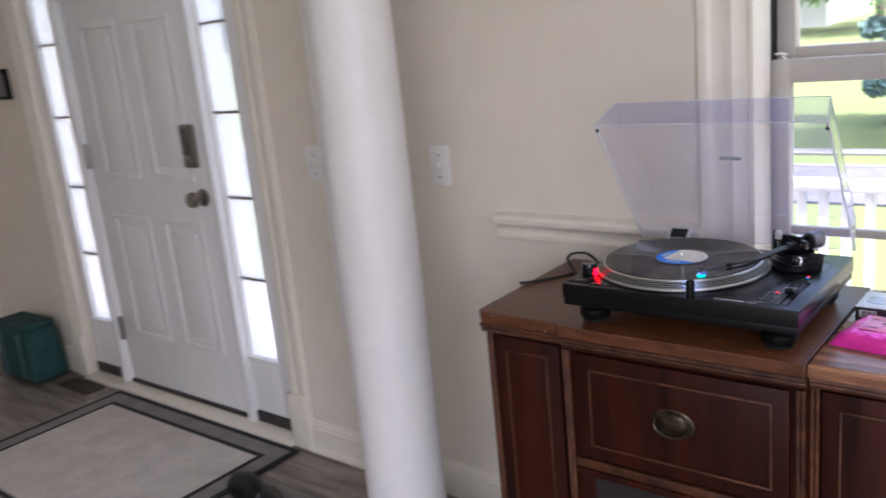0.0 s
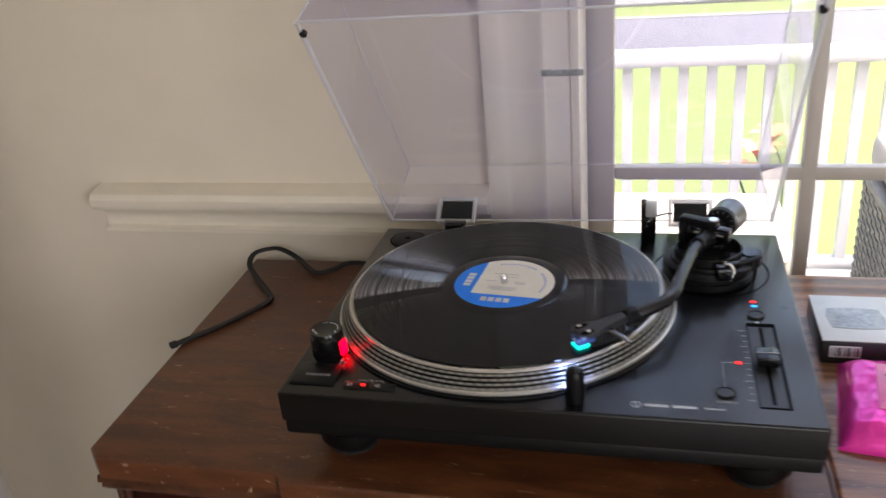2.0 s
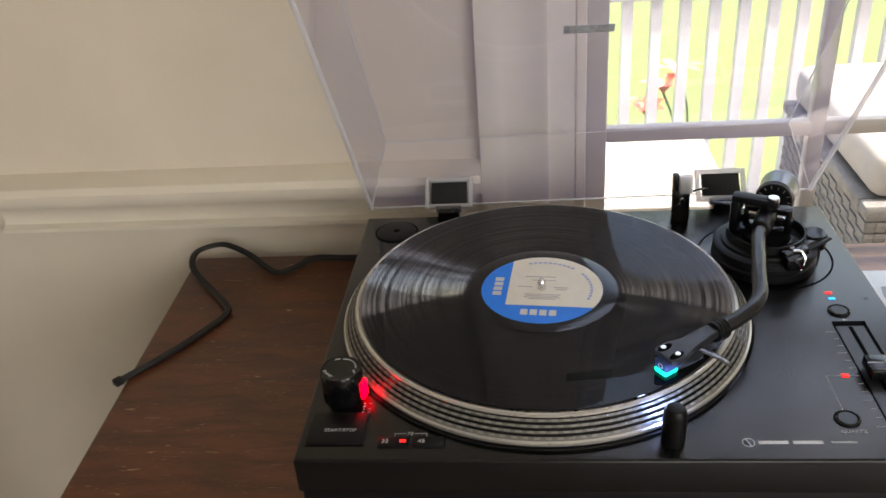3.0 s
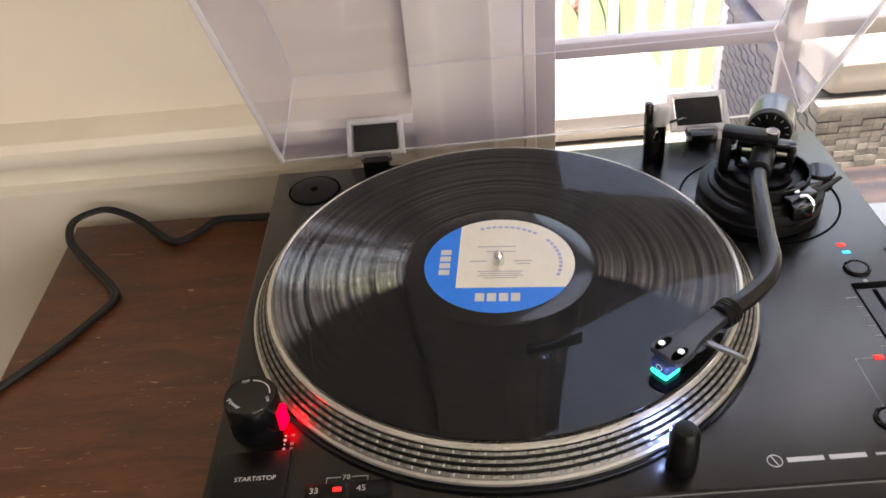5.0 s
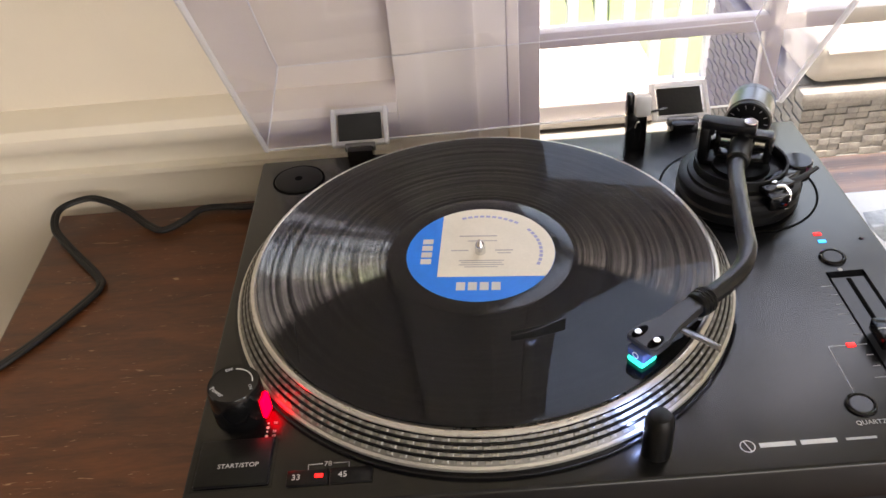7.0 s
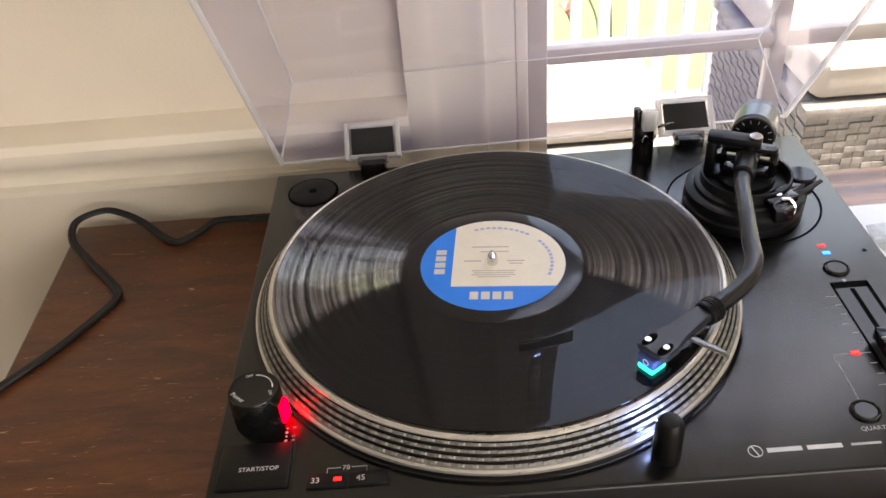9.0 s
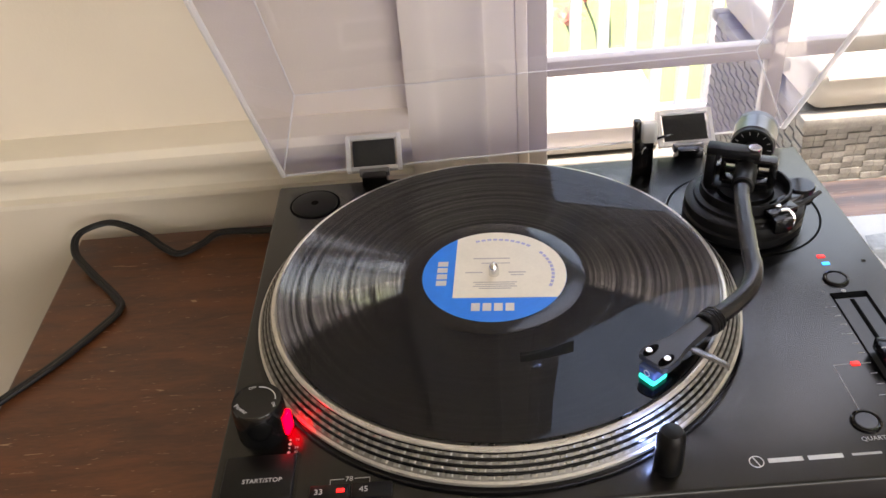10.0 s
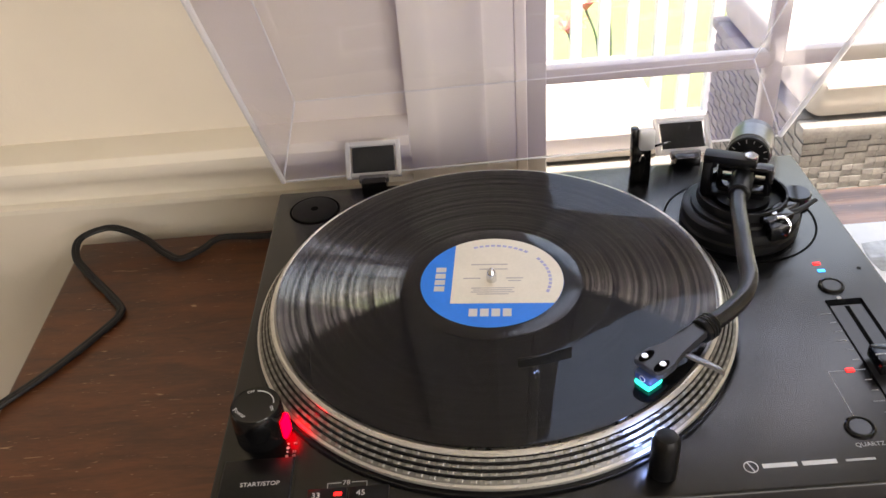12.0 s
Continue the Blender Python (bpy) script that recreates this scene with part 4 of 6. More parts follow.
# pitch slider in its recess
slot = part("slider_recess", one_box(0.1775, 0.1995, -0.1525, -0.0255, TOP - 0.001, TOP + 0.0003), M["button"], tt, "grey recessed slider track")
bm = bmesh.new()
for a in ((0.1768, 0.1775, -0.154, -0.024), (0.1990, 0.2015, -0.154, -0.024), (0.1768, 0.2015, -0.0285, -0.0225), (0.1775, 0.1995, -0.154, -0.1525)):
    box(bm, *a, TOP - 0.001, TOP + 0.0006)
part("recess_edge", bm, M["void"], slot)
part("slit", one_box(0.1870, 0.1900, -0.1490, -0.0300, TOP + 0.0002, TOP + 0.0006), M["void"], slot)
sl = part("pitch_slider", one_box(0.1795, 0.1975, -0.0990, -0.0790, TOP + 0.0022, TOP + 0.0112, 0.0015), M["gloss"], tt, "black pitch slider cap")
part("slider_stem", one_box(0.1872, 0.1898, -0.0950, -0.0830, TOP + 0.0001, TOP + 0.0024), M["gloss"], sl)
part("slider_line", one_box(0.1797, 0.1973, -0.0893, -0.0887, TOP + 0.0108, TOP + 0.0115), M["white"], sl)
part("quartz_lamp", obox(bmesh.new(), pose(0.1655, -0.0900, TOP + 0.0003), 0.0052, 0.0034, 0.0008, 0.0003), M["redled"], tt, "small lit red lamp")
bm = bmesh.new()
for i in range(13):
    y = -0.0360 - i * 0.0090
    w = 0.0070 if i % 3 == 0 else 0.0042
    if abs(y + 0.09) > 0.003:
        box(bm, 0.1752 - w, 0.1752, y - 0.0002, y + 0.0002, TOP - 0.0001, TOP + 0.0002)
for a in ((0.1520, 0.1625, -0.0902, -0.0898), (0.1690, 0.1752, -0.0902, -0.0898), (0.1518, 0.1522, -0.1270, -0.0898)):
    box(bm, *a, TOP - 0.0001, TOP + 0.0002)
part("printed_scale", bm, M["greyprint"], plinth)

# tonearm
AX = Vector((0.415, 0.910, 0)).normalized()     # rear axis of the arm
AP = Vector((AX.y, -AX.x, 0))                   # across it
PV = Vector((0.1475, 0.0800, 0.9430))           # pivot
FR = Matrix((AP.to_4d(), AX.to_4d(), (0, 0, 1, 0), (0, 0, 0, 1))).transposed()
FR.translation = PV
for i_ in range(3):
    FR[3][i_] = 0.0
part("engraved_ring", lathe(bmesh.new(), [(0.0564, TOP - 0.0005), (0.0564, TOP + 0.0003), (0.0580, TOP + 0.0003), (0.0580, TOP - 0.0005)], pose(0.1500, 0.0825, 0), 96, True), M["void"], plinth, "raised black ring painted as a shaded groove")
ab = part("arm_base", lathe(bmesh.new(), [(0, TOP), (0.0430, TOP), (0.0445, 0.9020), (0.0445, 0.9080), (0.0425, 0.9095), (0.0425, 0.9130), (0.0440, 0.9140), (0.0435, 0.9180), (0.0400, 0.9200), (0.0375, 0.9200), (0.0370, 0.9225), (0.0330, 0.9240), (0.0210, 0.9245), (0.0200, 0.9275), (0, 0.9275)], pose(0.1470, 0.0760, 0), 72), M["black"], tt, "stepped black tonearm base")
part("base_shield", lathe(bmesh.new(), [(0.0300, 0.9236), (0.0315, 0.9310), (0.0330, 0.9310), (0.0335, 0.9236)], pose(0.1470, 0.0760, 0), 48, True), M["black"], ab)
yoke = bmesh.new()
obox(yoke, FR @ pose(-0.0265, 0, -0.0055), 0.0075, 0.0170, 0.0330, 0.0020)
obox(yoke, FR @ pose(-0.0110, 0, 0.0125), 0.0390, 0.0130, 0.0070, 0.0022)
obox(yoke, FR @ pose(-0.0235, 0.0, 0.0098), 0.0080, 0.0130, 0.0110, 0.0025)
obox(yoke, FR @ pose(-0.0060, 0, -0.0180), 0.0470, 0.0170, 0.0060, 0.0015)
part("gimbal_yoke", yoke, M["black"], tt, "black bearing yoke of the tonearm")
part("pivot_screw", cyl(bmesh.new(), FR @ Vector((0.0035, 0, 0.0158)), 0.0048, 0.0018, n=24, chamfer=0.0005), M["chrome"], tt, "chrome pivot screw")
ringb = bmesh.new()
obox(ringb, FR @ pose(0.0000, 0, 0.0075), 0.0360, 0.0110, 0.0040, 0.0015)
obox(ringb, FR @ pose(0.0185, 0, -0.0020), 0.0060, 0.0120, 0.0230, 0.0022)
obox(ringb, FR @ pose(-0.0170, 0, -0.0020), 0.0040, 0.0100, 0.0220, 0.0012)
obox(ringb, FR @ pose(0.0010, 0, -0.0120), 0.0360, 0.0110, 0.0045, 0.0015)
part("gimbal_ring", ringb, M["gloss"], tt)
for sx in (-0.0125, 0.0125):
    part("bearing_screw", cyl(bmesh.new(), FR @ Vector((sx, 0, 0)) - AP * 0.004, 0.0034, 0.008, AP, 16), M["chrome"], tt)
bh = bmesh.new()
cyl(bh, PV - AX * 0.030, 0.0082, 0.026, AX, 32, 0.0012)
cyl(bh, PV - AX * 0.006, 0.0068, 0.022, AX, 24, 0.0012)
cyl(bh, PV + Vector((0, 0, -0.010)), 0.0068, 0.024, (0, 0, 1), 24, 0.0015)
part("bearing_housing", bh, M["black"], tt)
part("rear_stub", cyl(bmesh.new(), PV + AX * 0.014, 0.0052, 0.050, AX, 24), M["steel"], tt)
cw = part("counterweight", cyl(bmesh.new(), PV + AX * 0.0335, 0.0168, 0.0270, AX, 64, 0.0010), M["steel"], tt, "dark satin counterweight")
kn = bmesh.new()
for i in range(72):
    a = 2 * math.pi * i / 72
    p = PV + AX * 0.0575 + (AP * math.cos(a) + Vector((0, 0, 1)) * math.sin(a)) * 0.0166
    obox(kn, Matrix.Translation(p) @ AX.to_track_quat("Y", "Z").to_matrix().to_4x4(), 0.0008, 0.0055, 0.0008)
part("knurling", kn, M["steel"], cw)
part("weight_dial", lathe(bmesh.new(), [(0.0060, 0), (0.0150, 0), (0.0160, 0.0012), (0.0160, 0.0050), (0.0060, 0.0050)], Matrix.Translation(PV + AX * 0.0282) @ AX.to_track_quat("Z", "Y").to_matrix().to_4x4(), 48, True), M["black"], cw, "black dial ring with pale ticks")
tk = bmesh.new()
for i in range(14):
    a = 2 * math.pi * i / 14
    p = PV + AX * 0.0281 + (AP * math.cos(a) + Vector((0, 0, 1)) * math.sin(a)) * 0.0130
    obox(tk, Matrix.Translation(p) @ AX.to_track_quat("Y", "Z").to_matrix().to_4x4() @ pose(0, 0, 0, 0, -math.degrees(a) + 90, 0), 0.0004, 0.0003, 0.0028)
part("dial_ticks", tk, M["greyprint"], cw)
arm_pts = smooth_path([PV - AX * 0.028, (0.1312, 0.0420, 0.9425), (0.1232, 0.0080, 0.9430), (0.1162, -0.0230, 0.9430), (0.1122, -0.0430, 0.9425), (0.1042, -0.0585, 0.9412), (0.0915, -0.0700, 0.9390), (0.0725, -0.0822, 0.9362)], 8)
part("arm_tube", tube(bmesh.new(), arm_pts, 0.0058, 20), M["armtube"], tt, "glossy black S-shaped arm tube")
HD = (Vector((0.0300, -0.1120, 0.9340)) - Vector((0.0725, -0.0822, 0.9362))).normalized()
HS = Vector((0, 0, 1)).cross(HD).normalized()       # to the left of the shell
HC = Vector((0.0725, -0.0822, 0.9362))
col_ = part("arm_collar", cyl(bmesh.new(), HC - HD * 0.008, 0.0078, 0.0115, HD, 40, 0.0008), M["black"], tt, "ribbed locking collar")
for k in range(3):
    part("collar_rib", lathe(bmesh.new(), [(0.0076, 0), (0.0083, 0.0006), (0.0076, 0.0012)], Matrix.Translation(HC - HD * (0.0060 - k * 0.0024)) @ HD.to_track_quat("Z", "Y").to_matrix().to_4x4(), 40), M["gloss"], col_)
sh = bmesh.new()
up0 = HD.cross(HS) * -1
if up0.z < 0:
    up0 = -up0
outline = [(0.002, 0.0056), (0.014, 0.0062), (0.027, 0.0070), (0.0335, 0.0080), (0.0365, 0.0106), (0.0480, 0.0112), (0.0510, 0.0092)]
ring_pts = [(a, b) for a, b in outline] + [(a, -b) for a, b in outline[::-1]]
lo = [sh.verts.new(HC + HD * a + HS * b - up0 * 0.0012) for a, b in ring_pts]
hi = [sh.verts.new(HC + HD * a + HS * b * 0.94 + up0 * (0.0046 if a < 0.02 else 0.0030)) for a, b in ring_pts]
nn = len(ring_pts)
for i in range(nn):
    j = (i + 1) % nn
    sh.faces.new((lo[i], lo[j], hi[j], hi[i]))
sh.faces.new(lo[::-1])
sh.faces.new(hi)
bmesh.ops.bevel(sh, geom=[e for e in sh.edges], offset=0.0006, segments=2, affect="EDGES")
shell = part("headshell", sh, M["shell"], tt, "black headshell with two chrome screws")
for s_ in (-0.0058, 0.0058):
    mm = Matrix.Translation(HC + HD * 0.0440 + HS * s_ + up0 * 0.0030) @ Matrix((HD, HS, up0)).transposed().to_4x4()
    # not cut in: the slot's shade is a black oval, slightly proud
    part("shell_slot", lathe(bmesh.new(), [(0, -0.0006), (1, -0.0006), (1, 0.0005), (0, 0.0005)], mm @ Matrix.Diagonal((0.0062, 0.0027, 1, 1)), 28), M["void"], shell, "raised black oval painted as the shade in a screw slot")
    part("shell_screw", cyl(bmesh.new(), mm @ Vector((-0.0010 if s_ > 0 else 0.0015, 0, 0.0002)), 0.0021, 0.0016, up0, 16, 0.0004), M["chrome"], shell)
part("finger_lift", tube(bmesh.new(), smooth_path([HC + HD * 0.0235 + HS * 0.005, HC + HD * 0.0225 + HS * 0.013, HC + HD * 0.0205 + HS * 0.020 - up0 * 0.0005, HC + HD * 0.0175 + HS * 0.027 - up0 * 0.003, HC + HD * 0.0165 + HS * 0.029 - up0 * 0.005]), 0.0028, 10, 0.25), M["lift"], shell, "thin dark finger lift blade")
ct = bmesh.new()
mm = Matrix.Translation(HC + HD * 0.0450 - up0 * 0.0050) @ Matrix((HD, HS, up0)).transposed().to_4x4()
obox(ct, mm, 0.0180, 0.0128, 0.0072, 0.0018, 3)
cart = part("cartridge", ct, M["cart"], tt, "dark blue phono cartridge")
part("cartridge_mark", lathe(bmesh.new(), [(0.0017, 0), (0.0017, 0.0003), (0.0022, 0.0003), (0.0022, 0)], mm @ pose(0.0089, 0.0005, 0.0006, 0, 90, 0), 24, True), M["white"], cart)
part("stylus_body", obox(bmesh.new(), mm @ pose(0.0030, 0, -0.0054, 0, 0, 0), 0.0130, 0.0122, 0.0042, 0.0019), M["green"], cart, "green stylus body with its lamp-lit look put in as glow")
part("stylus_tip", cyl(bmesh.new(), mm @ Vector((0.0080, 0, -0.0060)), 0.0006, 0.0024, (0, 0, -1), 8, r2=0.0002), M["chrome"], cart)

# lift, rest and anti-skate at the base
br = bmesh.new()
obox(br, pose(0.1620, 0.0450, 0.9260, 0, 0, 25), 0.0240, 0.0130, 0.0060, 0.0012)
obox(br, pose(0.1600, 0.0330, 0.9220, 0, 0, 10), 0.0150, 0.0090, 0.0120, 0.0018)
obox(br, pose(0.1730, 0.0600, 0.9210, 0, 0, 35), 0.0300, 0.0110, 0.0090, 0.0015)
part("arm_lift", br, M["gloss"], tt, "black cueing lift block")
part("lift_screw", cyl(bmesh.new(), (0.1605, 0.0450, 0.9288), 0.0024, 0.0016, n=16, chamfer=0.0004), M["chrome"], tt)
part("lift_screw", cyl(bmesh.new(), (0.1560, 0.0310, 0.9253), 0.0020, 0.0012, n=16, chamfer=0.0004), M["chrome"], tt)
part("rest_clip", tube(bmesh.new(), smooth_path([(0.1660, 0.0330, 0.9150), (0.1690, 0.0350, 0.9240), (0.1655, 0.0370, 0.9300), (0.1600, 0.0380, 0.9300)]), 0.0016, 8), M["chrome"], tt)
part("cue_lever", tube(bmesh.new(), smooth_path([(0.1720, 0.0480, 0.9265), (0.1820, 0.0500, 0.9280), (0.1960, 0.0580, 0.9300)]), 0.0030, 10, 0.6, 0.0018), M["black"], tt, "thin black cue lever")
sk = part("anti_skate_knob", cyl(bmesh.new(), (0.1885, 0.0745, 0.9130), 0.0108, 0.0140, n=40, chamfer=0.0010), M["gloss"], tt, "black anti-skate dial")
part("dial_stem", cyl(bmesh.new(), (0.1885, 0.0745, TOP), 0.0070, 0.0132, n=24), M["black"], sk)

# spare stylus holder
hd = bmesh.new()
obox(hd, pose(0.0870, 0.1545, 0.9195, -6), 0.0165, 0.0100, 0.0400, 0.0018)
obox(hd, pose(0.0815, 0.1560, 0.9400, -6), 0.0060, 0.0090, 0.0170, 0.0014)
holder = part("headshell_post", hd, M["gloss"], tt, "black post with a spare stylus")
part("clear_guard", obox(bmesh.new(), pose(0.0900, 0.1490, 0.9410, -6), 0.0125, 0.0085, 0.0185, 0.0024), M["lidedge"], holder, "clear stylus guard")
part("guard_block", obox(bmesh.new(), pose(0.0900, 0.1492, 0.9405, -6), 0.0080, 0.0055, 0.0140, 0.0014), M["boxwin"], holder)
part("metal_clip", tube(bmesh.new(), smooth_path([(0.0860, 0.1488, 0.9080), (0.0850, 0.1484, 0.9200), (0.0875, 0.1482, 0.9265), (0.0900, 0.1484, 0.9200), (0.0890, 0.1488, 0.9080)]), 0.0007, 8), M["chrome"], holder)
part("wire_hook", tube(bmesh.new(), smooth_path([(0.0920, 0.1530, 0.9290), (0.1000, 0.1540, 0.9315), (0.1090, 0.1560, 0.9325), (0.1120, 0.1570, 0.9315)]), 0.0010, 8), M["gloss"], holder)

# dust cover, tilted open
LID = {"R": Vector((0, 0.191, 0.907)), "F": Vector((0, -0.010, 1.189)), "PF": Vector((0, 0.053, 1.226)), "PR": Vector((0, 0.246, 0.957))}
WR, WP = 0.2225, 0.2100


def at(k, s):
    return LID[k] + Vector((s * (WR if k in "RF" else WP), s * 0.007, 0))


def sheet(quad, thick):
    """A flat pane of even thickness on four corners."""
    bm = bmesh.new()
    n = (quad[1] - quad[0]).cross(quad[3] - quad[0]).normalized() * thick
    a = [bm.verts.new(q) for q in quad]
    b = [bm.verts.new(q - n) for q in quad]
    bm.faces.new(a)
    bm.faces.new(b[::-1])
    for i in range(4):
        bm.faces.new((a[i], b[i], b[(i + 1) % 4], a[(i + 1) % 4]))
    return bm


lid = part("dust_cover", sheet([at("PR", -1), at("PR", 1), at("PF", 1), at("PF", -1)], 0.0003), M["lid"], tt, "clear acrylic dust cover", smooth=False)
part("cover_side", sheet([at("R", -1), at("PR", -1), at("PF", -1), at("F", -1)], 0.0003), M["lid"], lid, smooth=False)
part("cover_side", sheet([at("R", 1), at("PR", 1), at("PF", 1), at("F", 1)], 0.0003), M["lid"], lid, smooth=False)
part("cover_front", sheet([at("F", -1), at("F", 1), at("PF", 1), at("PF", -1)], 0.0003), M["lid"], lid, smooth=False)
part("cover_rear", sheet([at("R", -1), at("R", 1), at("PR", 1), at("PR", -1)], 0.0003), M["lid"], lid, smooth=False)
edges = [("R", "F", 0.0024), ("PR", "PF", 0.0007), ("R", "PR", 0.0008), ("F", "PF", 0.0012)]
for s_ in (-1, 1):
    for a, b, r in edges:
        part("cover_edge", tube(bmesh.new(), [at(a, s_), at(b, s_)], r, 8), M["lidedge"], lid, "bright polished edge")
for a, r in (("R", 0.0010), ("F", 0.0012), ("PR", 0.0005), ("PF", 0.0009)):
    part("cover_edge", tube(bmesh.new(), [at(a, -1), at(a, 1)], r, 8), M["lidedge"], lid, "bright polished edge")
dv = (LID["F"] - LID["R"]).normalized()
uv = Vector((0, -dv.z, dv.y)) * -1
for s_ in (-1, 1):
    p = at("F", s_) - dv * 0.014 + Vector((-s_ * 0.002, 0, 0))
    part("bumper", cyl(bmesh.new(), p + uv * 0.002, 0.0036, 0.0052, -uv, 16, 0.0008), M["rubber"], lid, "small black rubber bumper")
pn = (LID["PF"] - LID["PR"]).normalized()
pm = Matrix.Translation(LID["PR"].lerp(LID["PF"], 0.52) + Vector((-0.004, 0, 0))) @ pose(0, 0, 0, math.degrees(math.atan2(pn.z, pn.y)))
part("cover_badge", obox(bmesh.new(), pm @ pose(0, 0, 0.0012), 0.044, 0.0100, 0.0012, 0.0004), M["boxwin"], lid, "small grey badge")
for x in (-0.1415, 0.1330):
    w_ = (LID["PR"] - LID["R"]).normalized()
    ang = math.degrees(math.atan2(w_.z, w_.y))
    hm = Matrix.Translation(LID["R"] + Vector((x, 0, 0)) + w_ * 0.009) @ pose(0, 0, 0, ang)
    hg = part("hinge", one_box(x - 0.011, x + 0.011, 0.168, 0.186, 0.893, 0.9085, 0.002), M["gloss"], tt, "black hinge with clear bracket")
    part("hinge_pin", cyl(bmesh.new(), (x - 0.013, 0.179, 0.9060), 0.0038, 0.026, (1, 0, 0), 20, 0.0005), M["steel"], hg)
    part("hinge_plate", obox(bmesh.new(), hm @ pose(0, 0, 0.0045), 0.0370, 0.0235, 0.0040, 0.0006), M["rubber"], hg, "black hinge plate")
    bm = bmesh.new()
    for dx, dy, sx, sy in ((-0.0225, 0, 0.0040, 0.0330), (0.0225, 0, 0.0040, 0.0330), (0, 0.0145, 0.0410, 0.0040), (0, -0.0145, 0.0410, 0.0040)):
        obox(bm, hm @ pose(dx, dy, 0.0045), sx, sy, 0.0075, 0.0008)
    part("clear_bracket", bm, M["lidedge"], hg, "clear plastic bracket")

# ---- record ----
rec = thing("vinyl_record", (PX, PY, 0.9209), "black vinyl record with cream and blue paper label", "record")
prof = [(0.0036, 0), (0.1500, 0), (0.1508, 0.0006), (0.1506, 0.0013), (0.1490, 0.0015), (0.1460, 0.0013), (0.0640, 0.0013), (0.0625, 0.0011), (0.0560, 0.0011), (0.0540, 0.0014), (0.0036, 0.0014)]
local_part("disc", lathe(bmesh.new(), prof, None, 160, True), M["vinyl"], rec, "grooved black vinyl disc")
for r in (0.0832, 0.1125, 0.1290):
    local_part("track_gap", lathe(bmesh.new(), [(r, 0.00125), (r, 0.00136), (r + 0.0004, 0.00136), (r + 0.0004, 0.00125)], None, 128, True), M["gloss"], rec, "smooth band between tracks")
local_part("run_out", lathe(bmesh.new(), [(0.0500, 0.00125), (0.0500, 0.00145), (0.0618, 0.00145), (0.0622, 0.00125)], None, 128, True), M["gloss"], rec, "smooth glossy run-out band")
lab = local_part("label", lathe(bmesh.new(), [(0.0036, 0.0013), (0.0036, 0.00155), (0.0500, 0.00155), (0.0500, 0.0013)], None, 96, True), M["blue"], rec, "blue round paper label")
LR = radians(-6)
pts = []
a0, a1 = math.asin(-0.0255 / 0.05), math.pi - math.acos(0.0275 / 0.05)
for i in range(49):
    a = a0 + (a1 - a0) * i / 48
    pts.append((0.0499 * math.cos(a), 0.0499 * math.sin(a)))
pts.append((-0.0275, -0.0255))
bm = bmesh.new()
v0 = [bm.verts.new((x * math.cos(LR) - y * math.sin(LR), x * math.sin(LR) + y * math.cos(LR), 0.00160)) for x, y in pts]
f = bm.faces.new(v0)
up = bmesh.ops.extrude_face_region(bm, geom=[f])
bmesh.ops.translate(bm, verts=[g for g in up["geom"] if isinstance(g, bmesh.types.BMVert)], vec=(0, 0, 0.00010))
field = local_part("label_field", bm, M["paper"], lab, "cream printed field", smooth=False)
RM = Matrix.Rotation(LR, 4, "Z")


def bars(name, rows, material, label):
    bm = bmesh.new()
    for x, y, w, h, turn in rows:
        obox(bm, RM @ pose(x, y, 0.00175, 0, 0, turn), w, h, 0.00012)
    return local_part(name, bm, material, lab, label, smooth=False)


for i in range(4):
    bars("title_bar", [(-0.0115 + i * 0.0076, -0.0352, 0.0058, 0.0078, 0)], M["white"], "plain white printed bar")
    bars("title_bar", [(-0.0362, -0.0095 + i * 0.0072, 0.0072, 0.0054, 0)], M["white"], "plain white printed bar")
rows = [(0.0385 * math.cos(radians(a)), 0.0385 * math.sin(radians(a)), 0.0030, 0.0022, a + 90) for a in range(-18, 112, 6) if a not in (42, 48)]
PURPLE = mat("purple_print", (0.36, 0.38, 0.62), 0.6, var=0.1, scale=90)
for x, y, w, h, t_ in rows:
    bars("printed_bar", [(x * 1.06, y * 1.06, w, h, t_)], PURPLE, "")
for row in [(-0.0020, 0.0180, 0.0260, 0.0011, 0), (-0.0140, 0.0020, 0.0120, 0.0011, 0), (0.0160, 0.0020, 0.0120, 0.0011, 0), (0.0160, -0.0010, 0.0090, 0.0010, 0), (0.0010, -0.0090, 0.0300, 0.0008, 0),
                  (0.0010, -0.0112, 0.0270, 0.0008, 0), (0.0010, -0.0134, 0.0300, 0.0008, 0), (0.0010, -0.0156, 0.0220, 0.0008, 0), (0.0010, 0.0125, 0.0200, 0.0009, 0)]:
    bars("printed_line", [row], M["ink"], "")

# ---- cable ----
cp = [(-0.215, 0.224, 0.830), (-0.256, 0.226, 0.8228), (-0.304, 0.230, 0.8222), (-0.322, 0.214, 0.8208), (-0.340, 0.201, 0.8208), (-0.358, 0.212, 0.8215), (-0.378, 0.229, 0.8260), (-0.400, 0.240, 0.8320), (-0.421, 0.245, 0.8340), (-0.443, 0.231, 0.8330), (-0.442, 0.208, 0.8280), (-0.424, 0.184, 0.8240), (-0.385, 0.140, 0.8200), (-0.378, 0.123, 0.8200), (-0.386, 0.103, 0.8200), (-0.412, 0.060, 0.8200), (-0.448, 0.014, 0.8200)]
cab = thing("power_cable", (-0.39, 0.14, CT), "black twin cable lying loosely on the sideboard", "cable")
base_path = smooth_path(cp, 10)
